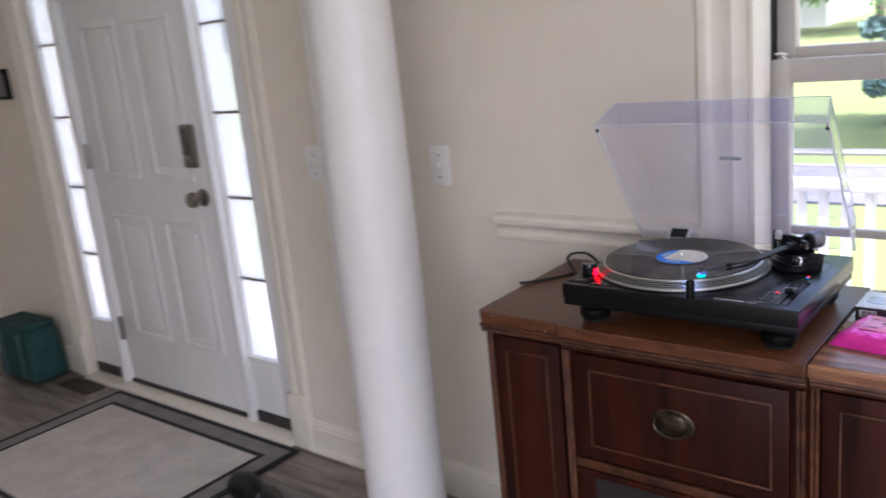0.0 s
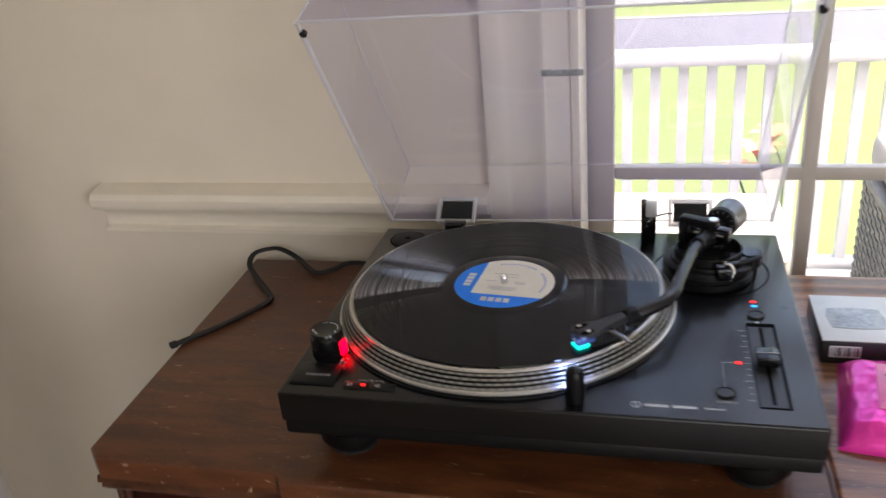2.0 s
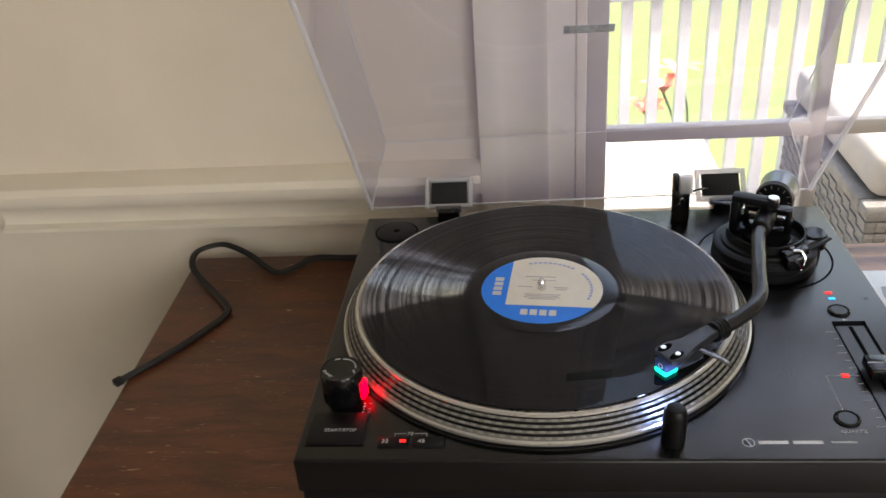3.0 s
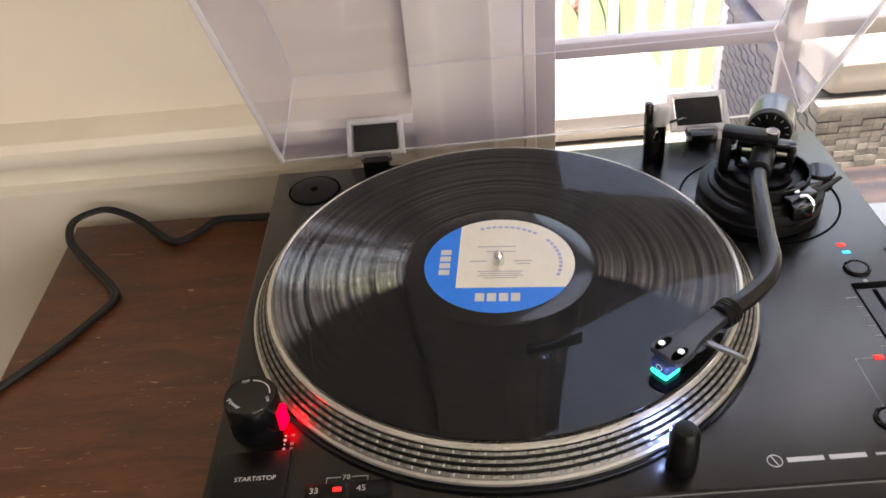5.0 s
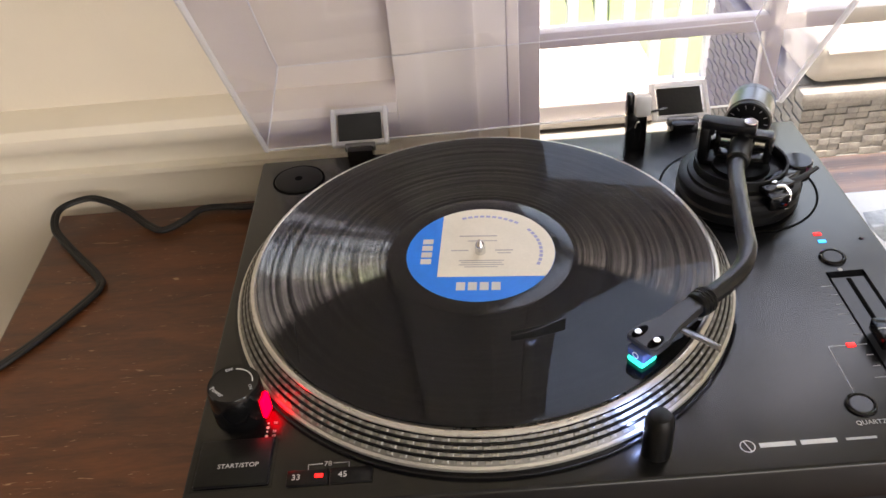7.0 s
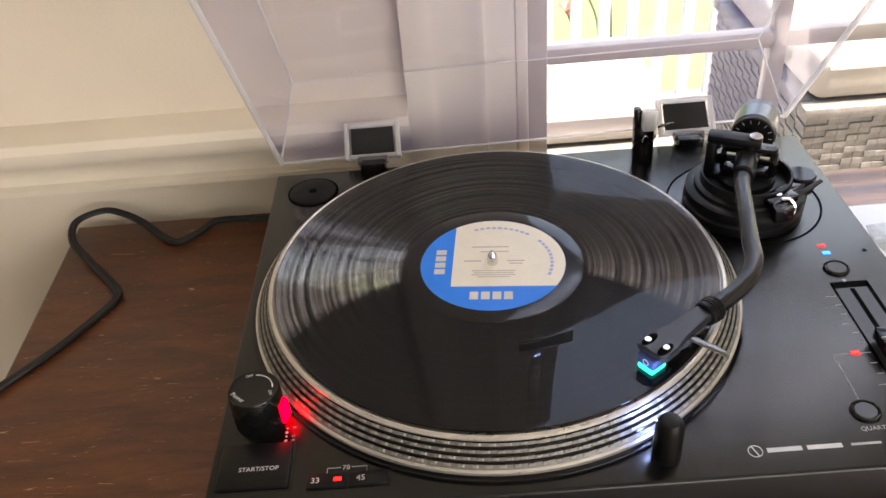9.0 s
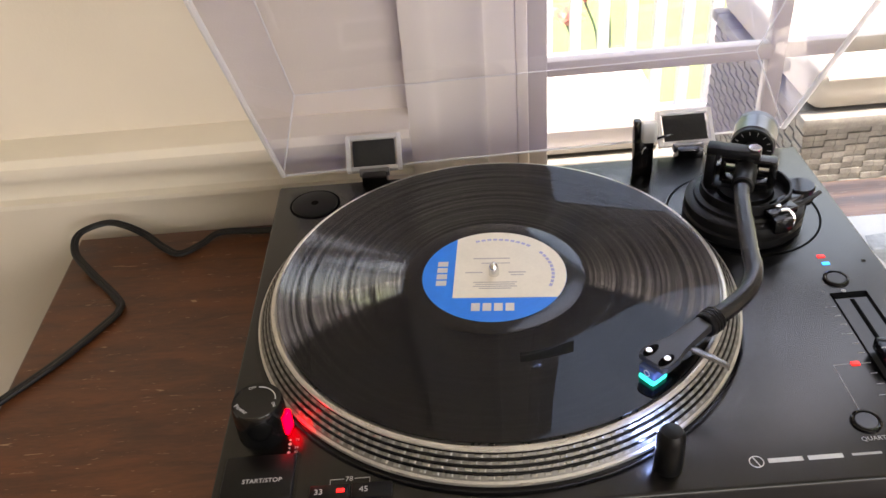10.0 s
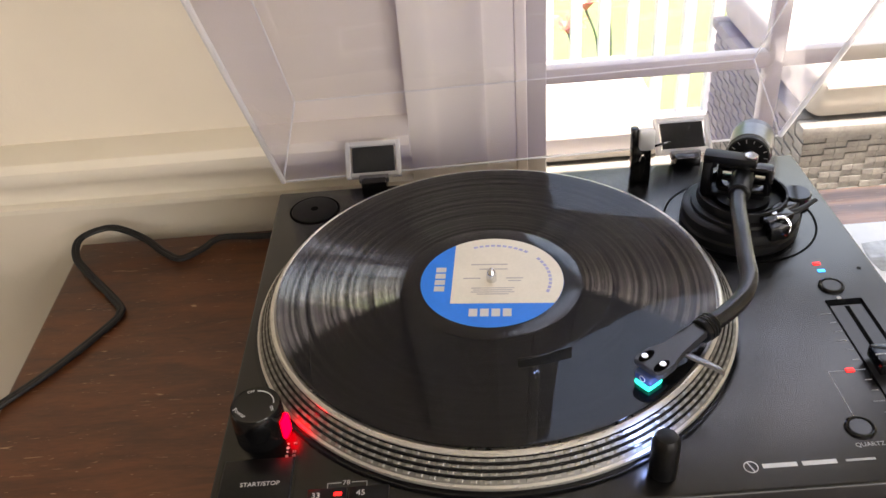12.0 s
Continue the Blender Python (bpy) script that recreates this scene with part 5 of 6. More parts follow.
for k in (-1, 1):
    pts = []
    for i, q in enumerate(base_path):
        d = (base_path[min(i + 1, len(base_path) - 1)] - base_path[max(i - 1, 0)]).normalized()
        s = d.cross(Vector((0, 0, 1)))
        s = s.normalized() if s.length > 1e-4 else Vector((1, 0, 0))
        pts.append(q + s * k * 0.0016)
    part("strand", tube(bmesh.new(), pts, 0.0023, 10), M["cord"], cab)
part("cable_end", obox(bmesh.new(), Matrix.Translation(base_path[-1] + Vector((-0.002, -0.003, 0.0004))) @ pose(0, 0, 0, 0, 0, 52), 0.0090, 0.0085, 0.0062, 0.0012), M["rubber"], cab, "black taped cable end")


# ---- packets on the sideboard ----
def card_box(x0, x1, y0, y1, z0, z1):
    th = thing("card_box", ((x0 + x1) / 2, (y0 + y1) / 2, z0), "small white and black card box with a grey window", "box", group="boxes beside the turntable")
    b = part("carton", one_box(x0, x1, y0, y1, z0, z1 - 0.0012, 0.0008), M["boxblack"], th)
    part("lid_panel", one_box(x0 - 0.0004, x1 + 0.0004, y0 + 0.001, y1, z1 - 0.0012, z1, 0.0004), M["boxwhite"], th, "white printed top")
    bm = bmesh.new()
    lathe(bm, [(0, 0), (0.5, 0), (0.48, 1), (0, 1)], None, 40)
    for v in bm.verts:      # swell the round outline towards a rounded oblong
        big = max(abs(v.co.x), abs(v.co.y))
        if big > 1e-6:
            k = (math.hypot(v.co.x, v.co.y) / big) ** 0.7
            v.co.x, v.co.y = v.co.x * k, v.co.y * k
    bm.transform(Matrix.Translation(((x0 + x1) / 2, y0 * 0.52 + y1 * 0.48, z1)) @ Matrix.Diagonal(((x1 - x0) * 0.74, (y1 - y0) * 0.46, 0.0008, 1)))
    part("box_window", bm, M["boxwin"], th, "grey clear window")
    part("code_label", one_box(x0 + 0.007, x0 + 0.036, y0 - 0.0006, y0 + 0.0004, z0 + 0.008, z1 - 0.006), M["boxwhite"], th)
    bm = bmesh.new()
    for i in range(9):
        x = x0 + 0.009 + i * 0.0029
        box(bm, x, x + 0.0009 + 0.0006 * (i % 3), y0 - 0.0009, y0 - 0.0005, z0 + 0.0095, z1 - 0.0075)
    part("code_bars", bm, M["boxblack"], th)
    return th


card_box(0.2600, 0.3370, 0.0500, 0.1450, CT - 0.002, 0.8420)
card_box(0.3430, 0.4230, 0.0540, 0.1480, CT - 0.002, 0.8420)

pk = thing("string_packet", (0.334, -0.032, CT - 0.002), "crumpled shiny pink foil packet with dark print", "packet")
bm = bmesh.new()
NU, NV = 36, 32
PW, PD, PT = 0.142, 0.136, 0.024
PM = pose(0.334, -0.034, CT - 0.002, 0, 0, -9)


def pack_z(u, v):
    body_ = max(0.0, 1 - abs(u) ** 7) * max(0.0, 1 - abs(v) ** 6)
    crease = 0.0012 * noise.noise(Vector((u * 5, v * 5, 2))) + 0.0008 * noise.noise(Vector((u * 12, v * 12, 5)))
    return 0.0015 + (PT + crease * 2) * body_ ** 0.6 + 0.003 * max(0, abs(v) - 0.93) / 0.07


grid = [[bm.verts.new(PM @ Vector((PW / 2 * (-1 + 2 * i / NU) * (1 - 0.03 * (1 - abs(-1 + 2 * j / NV))), PD / 2 * (-1 + 2 * j / NV), pack_z(-1 + 2 * i / NU, -1 + 2 * j / NV)))) for j in range(NV + 1)] for i in range(NU + 1)]
low = [[bm.verts.new(PM @ Vector((PW / 2 * (-1 + 2 * i / NU), PD / 2 * (-1 + 2 * j / NV), 0.0004))) for j in range(NV + 1)] for i in range(NU + 1)]
for i in range(NU):
    for j in range(NV):
        bm.faces.new((grid[i][j], grid[i + 1][j], grid[i + 1][j + 1], grid[i][j + 1]))
        bm.faces.new((low[i][j], low[i][j + 1], low[i + 1][j + 1], low[i + 1][j]))
for i in range(NU):
    bm.faces.new((grid[i][0], low[i][0], low[i + 1][0], grid[i + 1][0]))
    bm.faces.new((grid[i][NV], grid[i + 1][NV], low[i + 1][NV], low[i][NV]))
for j in range(NV):
    bm.faces.new((grid[0][j], grid[0][j + 1], low[0][j + 1], low[0][j]))
    bm.faces.new((grid[NU][j], low[NU][j], low[NU][j + 1], grid[NU][j + 1]))
part("foil_pouch", bm, M["pink"], pk, "shiny hot pink foil pouch")
part("print_panel", obox(bmesh.new(), PM @ pose(0.006, 0.004, PT + 0.0020), 0.092, 0.074, 0.0012, 0.0004), M["pinklabel"], pk, "rectangular printed panel")
bm = bmesh.new()
for x, y, w, h, a in ((-0.006, 0.022, 0.010, 0.013, 4), (0.006, 0.023, 0.009, 0.012, -3), (0.017, 0.022, 0.010, 0.013, 2), (0.028, 0.021, 0.009, 0.012, -4), (0.039, 0.020, 0.009, 0.012, 3),
                      (-0.008, 0.006, 0.011, 0.014, -5), (0.004, 0.006, 0.008, 0.013, 3), (0.014, 0.005, 0.010, 0.014, -2), (0.025, 0.005, 0.009, 0.013, 4), (0.036, 0.004, 0.011, 0.014, -3),
                      (-0.020, -0.018, 0.022, 0.007, 0), (0.008, -0.018, 0.012, 0.006, 0), (0.038, -0.020, 0.014, 0.010, 0), (-0.028, 0.022, 0.014, 0.004, 0)):
    obox(bm, PM @ pose(x, y, PT + 0.0027, 0, 0, a), w * 0.72, h * 0.55, 0.0006)
part("print_bars", bm, M["darkink"], pk, "dark printed bars")

# ---- things in the entry ----
rug = thing("entry_rug", (-2.19, -0.1, 0), "cream rug with dark and grey border lines before the door", "rug")
RX0, RX1, RY0, RY1 = -2.78, -1.605, -0.62, 0.208


def frame_band(a, b, z):
    """A flat band round the rug between two insets."""
    bm = bmesh.new()
    box(bm, RX0 + a, RX1 - a, RY1 - b, RY1 - a, 0.002, z)
    box(bm, RX0 + a, RX1 - a, RY0 + a, RY0 + b, 0.002, z)
    box(bm, RX0 + a, RX0 + b, RY0 + b, RY1 - b, 0.002, z)
    box(bm, RX1 - b, RX1 - a, RY0 + b, RY1 - b, 0.002, z)
    return bm


part("rug_edge", frame_band(0.0, 0.022, 0.009), M["rugdark"], rug, "dark outer line")
part("rug_band", frame_band(0.022, 0.085, 0.0095), M["ruggrey"], rug, "grey border band")
part("rug_line", frame_band(0.085, 0.108, 0.0090), M["rugdark"], rug, "dark inner line")
part("rug_field", one_box(RX0 + 0.108, RX1 - 0.108, RY0 + 0.108, RY1 - 0.108, 0.002, 0.0100), M["rug"], rug, "cream pile field")

bag = thing("cooler_bag", (-3.52, 0.09, 0), "dark green canvas bag standing against the entry wall", "bag")
bm = one_box(-3.72, -3.34, -0.02, 0.20, 0.0, 0.33, 0.05, 4)
for v in bm.verts:
    k = v.co.z / 0.33
    v.co.x = -3.53 + (v.co.x + 3.53) * (1.06 - 0.14 * k)
    v.co.y = 0.09 + (v.co.y - 0.09) * (1.05 - 0.16 * k) + 0.006 * noise.noise(v.co * 9)
part("bag_body", bm, M["teal"], bag)
part("bag_top", one_box(-3.69, -3.37, 0.0, 0.18, 0.315, 0.355, 0.016, 3), M["teal"], bag)
for x in (-3.62, -3.43):
    part("webbing", one_box(x - 0.014, x + 0.014, -0.028, -0.018, 0.03, 0.30, 0.003), M["tealtrim"], bag, "grey-green strap")
part("handle", tube(bmesh.new(), smooth_path([(-3.60, 0.09, 0.345), (-3.58, 0.09, 0.375), (-3.52, 0.09, 0.385), (-3.46, 0.09, 0.375), (-3.44, 0.09, 0.345)]), 0.010, 10, 0.5), M["teal"], bag)
part("side_loop", tube(bmesh.new(), smooth_path([(-3.715, 0.05, 0.27), (-3.765, 0.05, 0.28), (-3.775, 0.05, 0.24), (-3.72, 0.05, 0.22)]), 0.007, 8, 0.5), M["teal"], bag)

bag.matrix_basis = Matrix.Translation((-3.40, 0.135, 0)) @ Matrix.Diagonal((0.95, 0.8, 0.80, 1))

reg = thing("floor_register", (-3.03, 0.155, 0), "brown metal floor register set in the planks", "floor register")
part("register_frame", one_box(-3.16, -2.90, 0.105, 0.205, 0.0, 0.006, 0.002), M["vent"], reg)
for i in range(10):
    x = -3.14 + i * 0.0244
    part("slat", one_box(x, x + 0.014, 0.118, 0.192, 0.006, 0.0085, 0.001), M["sill"], reg)


def shoe(x, y, turn):
    th = thing("shoe", (0, 0, 0), "black shoe standing on the floor near the rug", "shoe", group="shoes by the rug")
    sole = bmesh.new()
    up_ = bmesh.new()
    prof_ = [(-0.135, 0.030), (-0.12, 0.037), (-0.06, 0.036), (0.0, 0.036), (0.06, 0.046), (0.11, 0.045), (0.140, 0.030), (0.150, 0.010)]
    ht = [0.055, 0.085, 0.100, 0.098, 0.075, 0.055, 0.045, 0.030]
    rows_ = []
    for (px, w), h in zip(prof_, ht):
        rows_.append([up_.verts.new((px, w * math.cos(a), 0.020 + (h - 0.020) * math.sin(a))) for a in [math.pi * k / 10 for k in range(11)]])
    for a, b in zip(rows_, rows_[1:]):
        for k in range(10):
            up_.faces.new((a[k], a[k + 1], b[k + 1], b[k]))
    up_.faces.new(rows_[0])
    up_.faces.new(rows_[-1][::-1])
    low_ = [sole.verts.new((px, s * (w + 0.004), 0)) for s in (1, -1) for px, w in (prof_ if s > 0 else prof_[::-1])]
    f_ = sole.faces.new(low_)
    ex = bmesh.ops.extrude_face_region(sole, geom=[f_])
    bmesh.ops.translate(sole, verts=[g for g in ex["geom"] if isinstance(g, bmesh.types.BMVert)], vec=(0, 0, 0.022))
    local_part("upper", up_, M["black"], th)
    local_part("sole", sole, M["rubber"], th, "black rubber sole")
    th.matrix_basis = pose(x, y, 0.0, 0, 0, turn)
    return th


shoe(-1.50, -0.09, 160)
shoe(-1.36, -0.13, 150)
bm = lathe(bmesh.new(), [(0, 0), (0.035, 0), (0.047, 0.02), (0.050, 0.045), (0.042, 0.075), (0.02, 0.09), (0, 0.092)], pose(-0.81, 0.075, 0), 24)
for v in bm.verts:
    v.co += Vector((noise.noise(v.co * 25), noise.noise(v.co * 25 + Vector((5, 0, 0))), 0)) * 0.006
tagged(part("cloth_bundle", bm, mat("olive_cloth", (0.05, 0.085, 0.025), 0.85, var=0.4, scale=20, bump=0.5, bscale=200)), "small olive green cloth bundle on the floor", "cloth bundle")

# ---- porch ----
PZ = -0.20
struct("porch_floor", one_box(-4.2, 5.0, 0.43, 2.30, PZ - 0.12, PZ), M["porch"], "pale grey porch boards outside the window", "porch")
RYP = 2.15
rl = thing("porch_railing", (0.5, RYP, PZ), "white vinyl porch railing with square balusters", "railing")
part("top_rail", one_box(-4.0, 5.0, RYP - 0.035, RYP + 0.035, 0.605, 0.655, 0.008), M["rail"], rl)
part("bottom_rail", one_box(-4.0, 5.0, RYP - 0.022, RYP + 0.022, -0.125, -0.085, 0.005), M["rail"], rl)
bal = mesh_of("baluster", one_box(-0.0165, 0.0165, RYP - 0.0165, RYP + 0.0165, -0.085, 0.605), M["rail"], False)
for i in range(-42, 54):
    ob = new("baluster", bal)
    ob.parent = rl
    ob.matrix_parent_inverse = rl.matrix_basis.inverted()
    ob.location.x = i * 0.0905
for x in (-3.2, -1.2, 2.3, 4.3):
    part("post", one_box(x - 0.055, x + 0.055, RYP - 0.055, RYP + 0.055, PZ, 0.75, 0.006), M["rail"], rl, "white square post")


def weave(bm, x0, x1, z0, z1, y, nx, nz, along="x"):
    """Plaited strands over a face: each bar bulges over every other upright."""
    for j in range(nz):
        z = z0 + (z1 - z0) * (j + 0.5) / nz
        for i in range(nx):
            a = x0 + (x1 - x0) * (i + 0.5) / nx
            out = 0.0035 if (i // 2 + j) % 2 else 0.001
            w, h = (x1 - x0) / nx * 0.96, (z1 - z0) / nz * 0.86
            if along == "x":
                box(bm, a - w / 2, a + w / 2, y - out - 0.004, y - out + 0.004, z - h / 2, z + h / 2)
            else:
                box(bm, y - out - 0.004, y - out + 0.004, a - w / 2, a + w / 2, z - h / 2, z + h / 2)
    return bm


def wicker_seat(name, x0, x1, y0, y1, top, label, cat):
    th = thing(name, ((x0 + x1) / 2, (y0 + y1) / 2, PZ), label, cat)
    z1 = top - 0.11
    part("seat_frame", one_box(x0 + 0.012, x1 - 0.012, y0 + 0.012, y1 - 0.012, PZ + 0.05, z1 - 0.004), M["wicker"], th)
    nx = int((x1 - x0) / 0.023)
    nz = int((z1 - PZ - 0.08) / 0.0145)
    part("woven_front", weave(bmesh.new(), x0, x1, PZ + 0.06, z1 - 0.03, y0 + 0.006, nx, nz), M["wicker"], th, "plaited grey wicker", smooth=False)
    ny = int((y1 - y0) / 0.023)
    part("woven_side", weave(bmesh.new(), y0, y1, PZ + 0.06, z1 - 0.03, x0 + 0.006, ny, nz, "y"), M["wicker"], th, "plaited grey wicker", smooth=False)
    part("woven_side", weave(bmesh.new(), y0, y1, PZ + 0.06, z1 - 0.03, x1 + 0.002, ny, nz, "y"), M["wicker"], th, "plaited grey wicker", smooth=False)
    bm = bmesh.new()
    for a in ((x0 - 0.012, x1 + 0.012, y0 - 0.012, y0 + 0.03), (x0 - 0.012, x1 + 0.012, y1 - 0.03, y1 + 0.012), (x0 - 0.012, x0 + 0.03, y0 + 0.03, y1 - 0.03), (x1 - 0.03, x1 + 0.012, y0 + 0.03, y1 - 0.03)):
        box(bm, *a, z1 - 0.030, z1, 0.008)
    part("seat_rim", bm, M["wicker"], th, "wrapped wicker rim")
    for x in (x0 + 0.03, x1 - 0.03):
        for y in (y0 + 0.03, y1 - 0.03):
            part("leg", cyl(bmesh.new(), (x, y, PZ), 0.018, 0.06, n=12), M["wicker"], th)
    bm = one_box(x0 + 0.004, x1 - 0.004, y0 + 0.006, y1 - 0.006, z1 + 0.001, top, 0.035, 4)
    cu = part("cushion", bm, M["cushion"], th, "pale cushion")
    loop = [(x0 + 0.03, y0 + 0.006, top - 0.032), (x1 - 0.03, y0 + 0.006, top - 0.032)]
    part("piping", tube(bmesh.new(), loop, 0.005, 8), M["cushion"], cu)
    return th


wicker_seat("wicker_bench", -0.55, 0.455, 1.32, 1.74, 0.33, "grey wicker bench with a pale cushion on the porch", "bench")
wicker_seat("wicker_ottoman", 0.665, 1.45, 1.08, 1.70, 0.53, "grey wicker seat with a thick pale cushion on the porch", "seat")
tb = thing("wicker_table", (0.99, 1.93, PZ), "small grey wicker side table by the railing", "table")
part("table_body", one_box(0.86, 1.12, 1.84, 2.06, PZ + 0.01, 0.16, 0.01), M["wicker"], tb)
part("woven_front", weave(bmesh.new(), 0.855, 1.125, PZ + 0.04, 0.15, 1.842, 13, 24), M["wicker"], tb, smooth=False)
part("table_top", one_box(0.845, 1.135, 1.825, 2.075, 0.161, 0.185, 0.006), M["wicker"], tb)

# ---- garden, road and distance ----
GZ = -1.0
bm = bmesh.new()
NX, NY = 40, 56
vs = []
for i in range(NX + 1):
    row = []
    for j in range(NY + 1):
        x = -90 + 180 * i / NX
        y = 0.5 - (12 - j) ** 2 * 0.6 if j < 12 else 0.5 + ((j - 12) / (NY - 12)) ** 2.2 * 160
        z = GZ + max(0, y - 15) * 0.045 + 0.12 * noise.noise(Vector((x * 0.12, y * 0.12, 0))) * min(1, max(0, y - 14) / 6)
        row.append(bm.verts.new((x, y, z - 0.02)))
    vs.append(row)
for i in range(NX):
    for j in range(NY):
        bm.faces.new((vs[i][j], vs[i + 1][j], vs[i + 1][j + 1], vs[i][j + 1]))
struct("ground", bm, M["lawn"], "bright green lawn rising beyond the road", "ground", smooth=True)
struct("road", one_box(-60, 60, 8.9, 11.15, GZ - 0.1, GZ + 0.012), M["road"], "pale grey asphalt road past the garden", "road")
struct("pavement", one_box(-60, 60, 12.25, 12.7, GZ - 0.1, GZ + 0.015), M["walk"], "pale concrete footpath beyond the road", "pavement")
struct("kerb", one_box(-60, 60, 11.15, 11.27, GZ - 0.1, GZ + 0.03, 0.01), M["walk"], "concrete kerb along the road", "kerb")


def leaf_cloud(bm, c, rad, count, size, rng):
    """A clump of loose small leaves, thinner to the rim."""
    for _ in range(count):
        d = Vector((rng.gauss(0, 1), rng.gauss(0, 1), rng.gauss(0, 1))).normalized() * (rng.random() ** 0.45)
        p = Vector(c) + Vector((d.x * rad[0], d.y * rad[1], d.z * rad[2]))
        m = Matrix.Translation(p) @ Euler((rng.uniform(0, 6.3), rng.uniform(0, 6.3), rng.uniform(0, 6.3))).to_matrix().to_4x4()
        s = size * rng.uniform(0.6, 1.3)
        q = [bm.verts.new(m @ Vector(v)) for v in ((-s, 0, 0), (0, -s * 0.45, s * 0.1), (s, 0, 0), (0, s * 0.45, s * 0.1))]
        bm.faces.new(q)
    return bm


def tree(x, y, z, h, clear_h, r, crown, seed, label, leafmat, size=0.11, count=420):
    rng = random.Random(seed)
    th = thing("tree", (x, y, z), label, "tree")
    tr_ = bmesh.new()
    tube(tr_, smooth_path([(x, y, z - 0.1), (x + 0.03, y, z + clear_h * 0.6), (x - 0.05, y, z + clear_h * 1.3), (x + 0.06, y, z + h * 0.75)]), r, 14, 1.0, r * 0.35)
    for k in range(8):
        a = k * 0.8 + rng.random()
        zb = z + clear_h * (1.0 + 0.12 * k)
        e = Vector((x + math.cos(a) * crown * 0.7, y + math.sin(a) * crown * 0.7, zb + crown * 0.35))
        tube(tr_, smooth_path([(x, y, zb), ((x + e.x) / 2, (y + e.y) / 2, zb + crown * 0.12), e], 5), r * 0.32, 8, 1.0, r * 0.08)
    part("trunk", tr_, M["bark"], th)
    cr = bmesh.new()
    for k in range(26):
        a, t_ = rng.uniform(0, 6.3), rng.random()
        rr = crown * (0.25 + 0.65 * rng.random()) * (1 - 0.45 * t_)
        leaf_cloud(cr, (x + math.cos(a) * rr, y + math.sin(a) * rr, z + clear_h + (h - clear_h) * (0.08 + 0.8 * t_)), (crown * 0.36, crown * 0.36, crown * 0.24), count, size, rng)
    me = bpy.data.meshes.new("crown")
    cr.to_mesh(me)
    cr.free()
    me.materials.append(leafmat)
    c_ = new("crown", me)
    c_.parent = th
    c_.matrix_parent_inverse = th.matrix_basis.inverted()
    return th


tree(-1.09, 13.4, GZ, 6.5, 1.05, 0.085, 2.0, 3, "broad garden tree with grey trunk in a mulch bed", M["leaf"], 0.09, 300)
tree(-2.6, 15.6, GZ + 0.03, 4.0, 0.30, 0.07, 0.75, 5, "blue-green conifer standing on the far lawn", M["bluespruce"], 0.10, 260)
tree(2.6, 20.5, GZ + 0.22, 7.0, 0.55, 0.2, 2.8, 8, "broad green tree on the far lawn", M["leaf"], 0.16, 170)
tree(-13.0, 27.0, GZ + 0.5, 9.0, 1.5, 0.22, 3.6, 9, "broad green tree on the far lawn", M["leaf"], 0.18, 170)
tree(-7.5, 36.0, GZ + 0.8, 7.0, 1.5, 0.22, 4.2, 11, "broad green tree on the far lawn", M["leaf"], 0.2, 150)
tree(11.0, 38.0, GZ + 1.0, 8.0, 1.5, 0.22, 4.0, 12, "broad green tree on the far lawn", M["leaf"], 0.2, 150)
for x, y, r in ((-1.0, 13.4, 0.5), (1.1, 16.3, 0.6), (-2.6, 15.6, 0.35)):
    bm = lathe(bmesh.new(), [(r, -0.08), (r * 0.9, 0.0), (r * 0.5, 0.03), (0, 0.04)], pose(x, y, GZ + max(0, y - 15) * 0.045), 28)
    for v in bm.verts:
        v.co += Vector((noise.noise(v.co * 2), noise.noise(v.co * 2 + Vector((7, 0, 0))), 0)) * 0.06
    tagged(part("mulch_bed", bm, M["mulch"]), "dark brown mulch bed round a tree", "mulch bed")

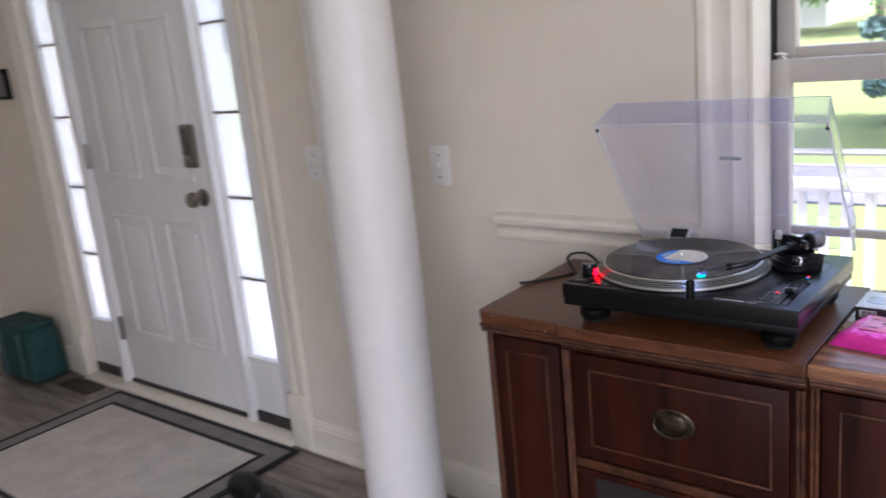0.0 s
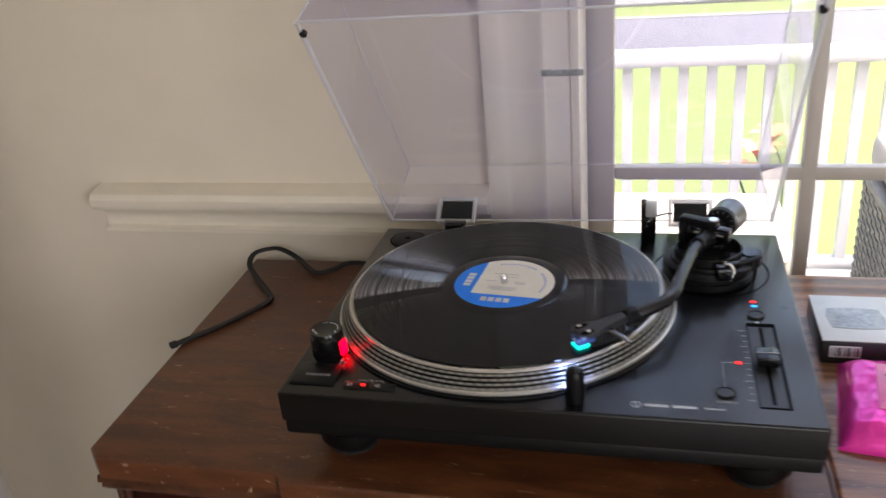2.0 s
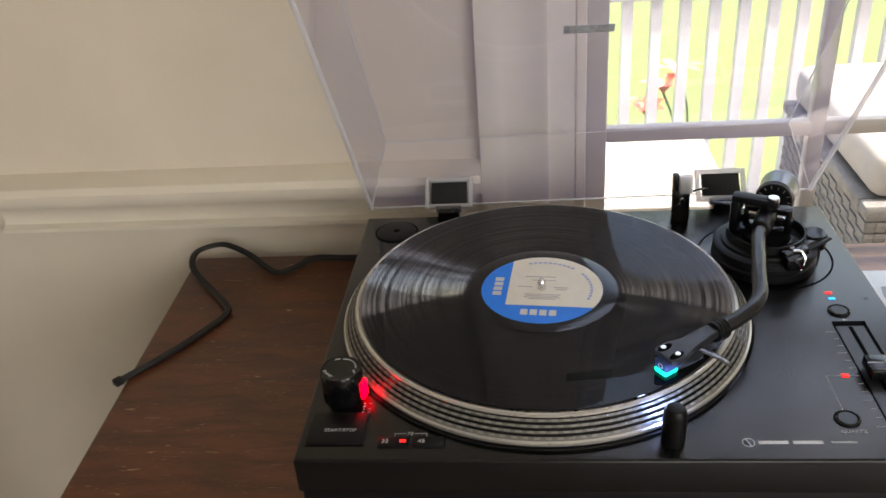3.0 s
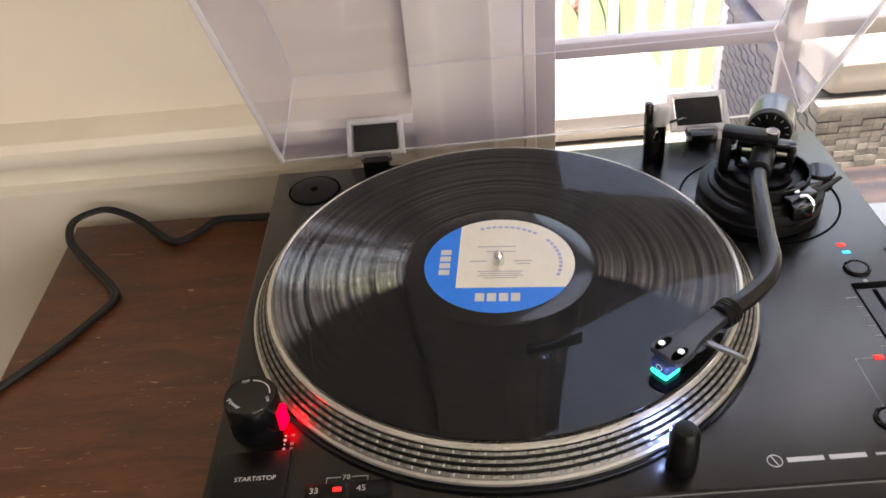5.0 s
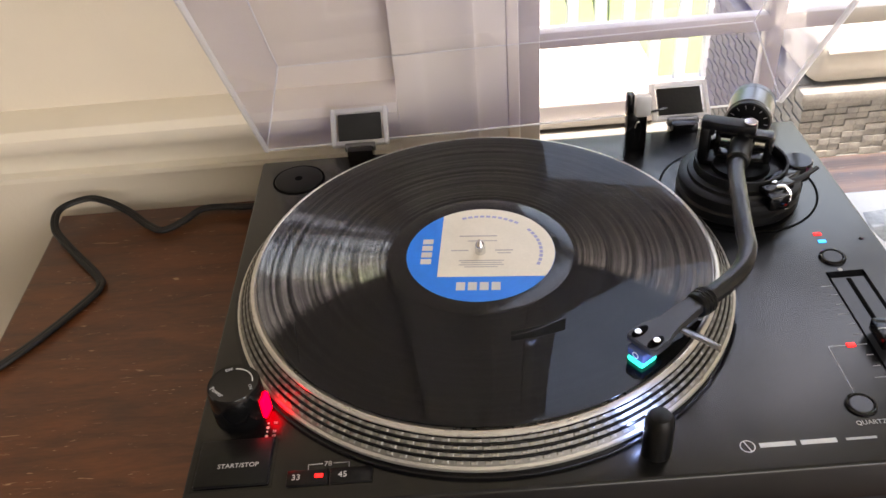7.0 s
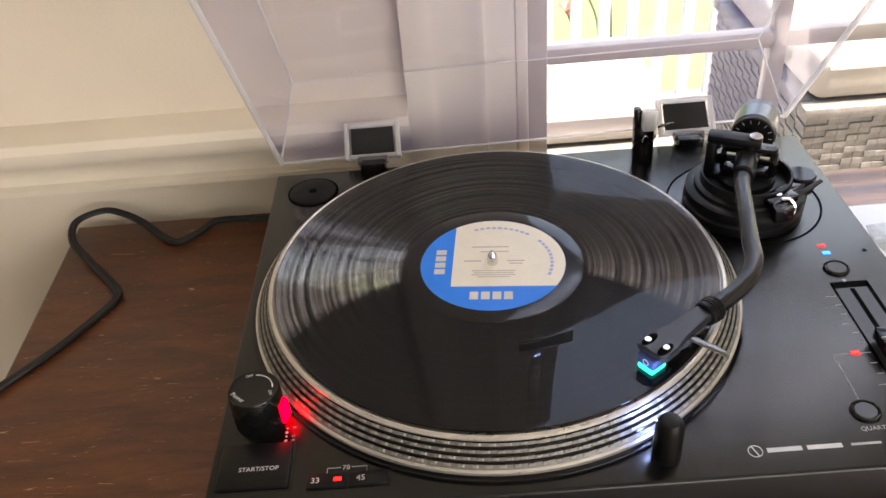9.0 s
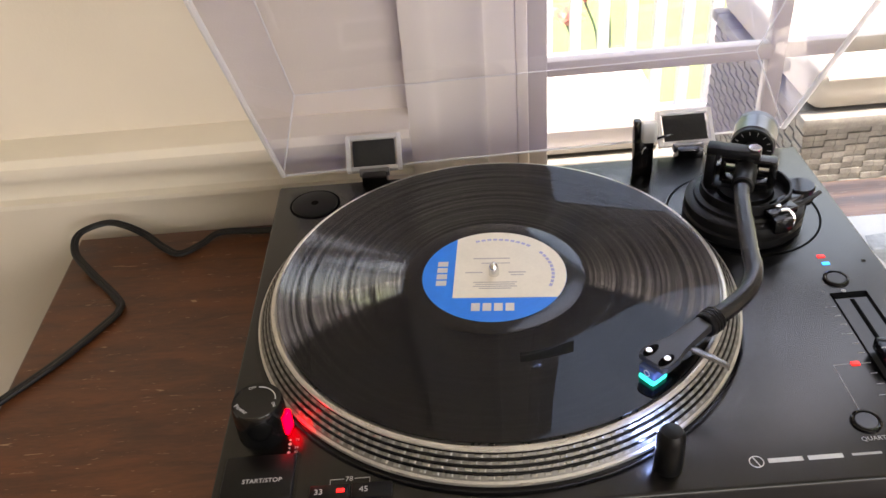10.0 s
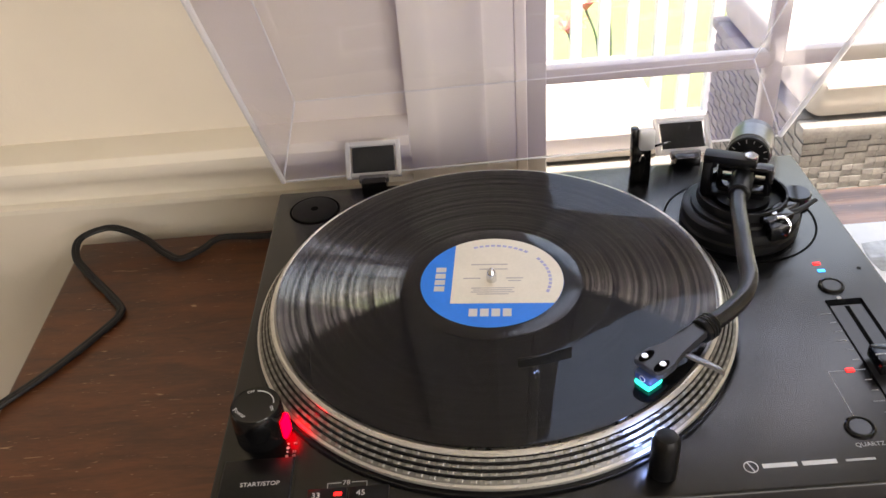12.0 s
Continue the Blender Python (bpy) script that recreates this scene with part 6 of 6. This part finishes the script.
hs = thing("house", (-17, 40, GZ), "pale far house with grey roof behind the lawn", "house")
part("wall", one_box(-24, -10, 38, 46, GZ - 0.5, 5.0), M["siding"], hs)
part("roof", extrude_x(bmesh.new(), [(37.4, 5.0), (42, 8.2), (46.6, 5.0)], -24.6, -9.4), M["roof"], hs)
for x in (-22, -18.5, -15, -12):
    w_ = part("window", one_box(x - 0.6, x + 0.6, 37.93, 38.0, 1.2, 2.9, 0.02), M["rail"], hs)
    part("pane", one_box(x - 0.5, x + 0.5, 37.915, 37.93, 1.3, 2.8), M["steel"], w_)

# day lilies at the foot of the porch
rng = random.Random(4)
for fx, fy, fz in ((0.50, 2.75, 0.07), (0.44, 2.80, -0.04), (0.57, 2.85, 0.10)):
    fl = thing("day_lily", (fx, fy, GZ), "red and orange day lily on a thin stem", "flower", group="flowers by the porch")
    part("stem", tube(bmesh.new(), smooth_path([(fx + 0.08, fy, GZ), (fx + 0.06, fy, GZ + 0.6), (fx + 0.05, fy, fz - 0.15), (fx, fy, fz)]), 0.005, 8), M["stem"], fl)
    for k in range(6):
        a = k * 1.047 + rng.random() * 0.3
        bm = bmesh.new()
        e = Vector((math.cos(a), math.sin(a), 0))
        s = Vector((-math.sin(a), math.cos(a), 0))
        pts = [(0.0, 0.006, 0.0), (0.03, 0.020, 0.038), (0.066, 0.023, 0.055), (0.10, 0.006, 0.050)]
        L_ = [bm.verts.new(Vector((fx, fy, fz)) + e * d + s * w + Vector((0, 0, h))) for d, w, h in pts]
        R_ = [bm.verts.new(Vector((fx, fy, fz)) + e * d - s * w + Vector((0, 0, h))) for d, w, h in pts]
        C_ = [bm.verts.new(Vector((fx, fy, fz)) + e * d + Vector((0, 0, h - 0.004))) for d, w, h in pts]
        for a_, b_ in ((L_, C_), (C_, R_)):
            for i in range(3):
                bm.faces.new((a_[i], b_[i], b_[i + 1], a_[i + 1]))
        part("petal", bm, M["petal"], fl)

# ---- floor planks ----
PLW, PLL = 0.178, 1.22
plank = {}
y = Y0
row = 0
while y < WY - 0.005:
    y1 = min(y + PLW, WY)
    x = X0 - (row * 0.47) % PLL
    while x < X1:
        a, b = max(x, X0), min(x + PLL, X1)
        if b - a > 0.02:
            key = (round(b - a, 3), round(y1 - y, 3))
            if key not in plank:
                plank[key] = mesh_of("plank", one_box(0.0006, b - a - 0.0006, 0.0006, y1 - y - 0.0006, -0.0115, 0.0, 0.0012, 1), M["floor"], False)
            ob = new("plank", plank[key])
            ob.location = (a, y, 0)
            ob.parent = floor
        x += PLL
    y += PLW
    row += 1
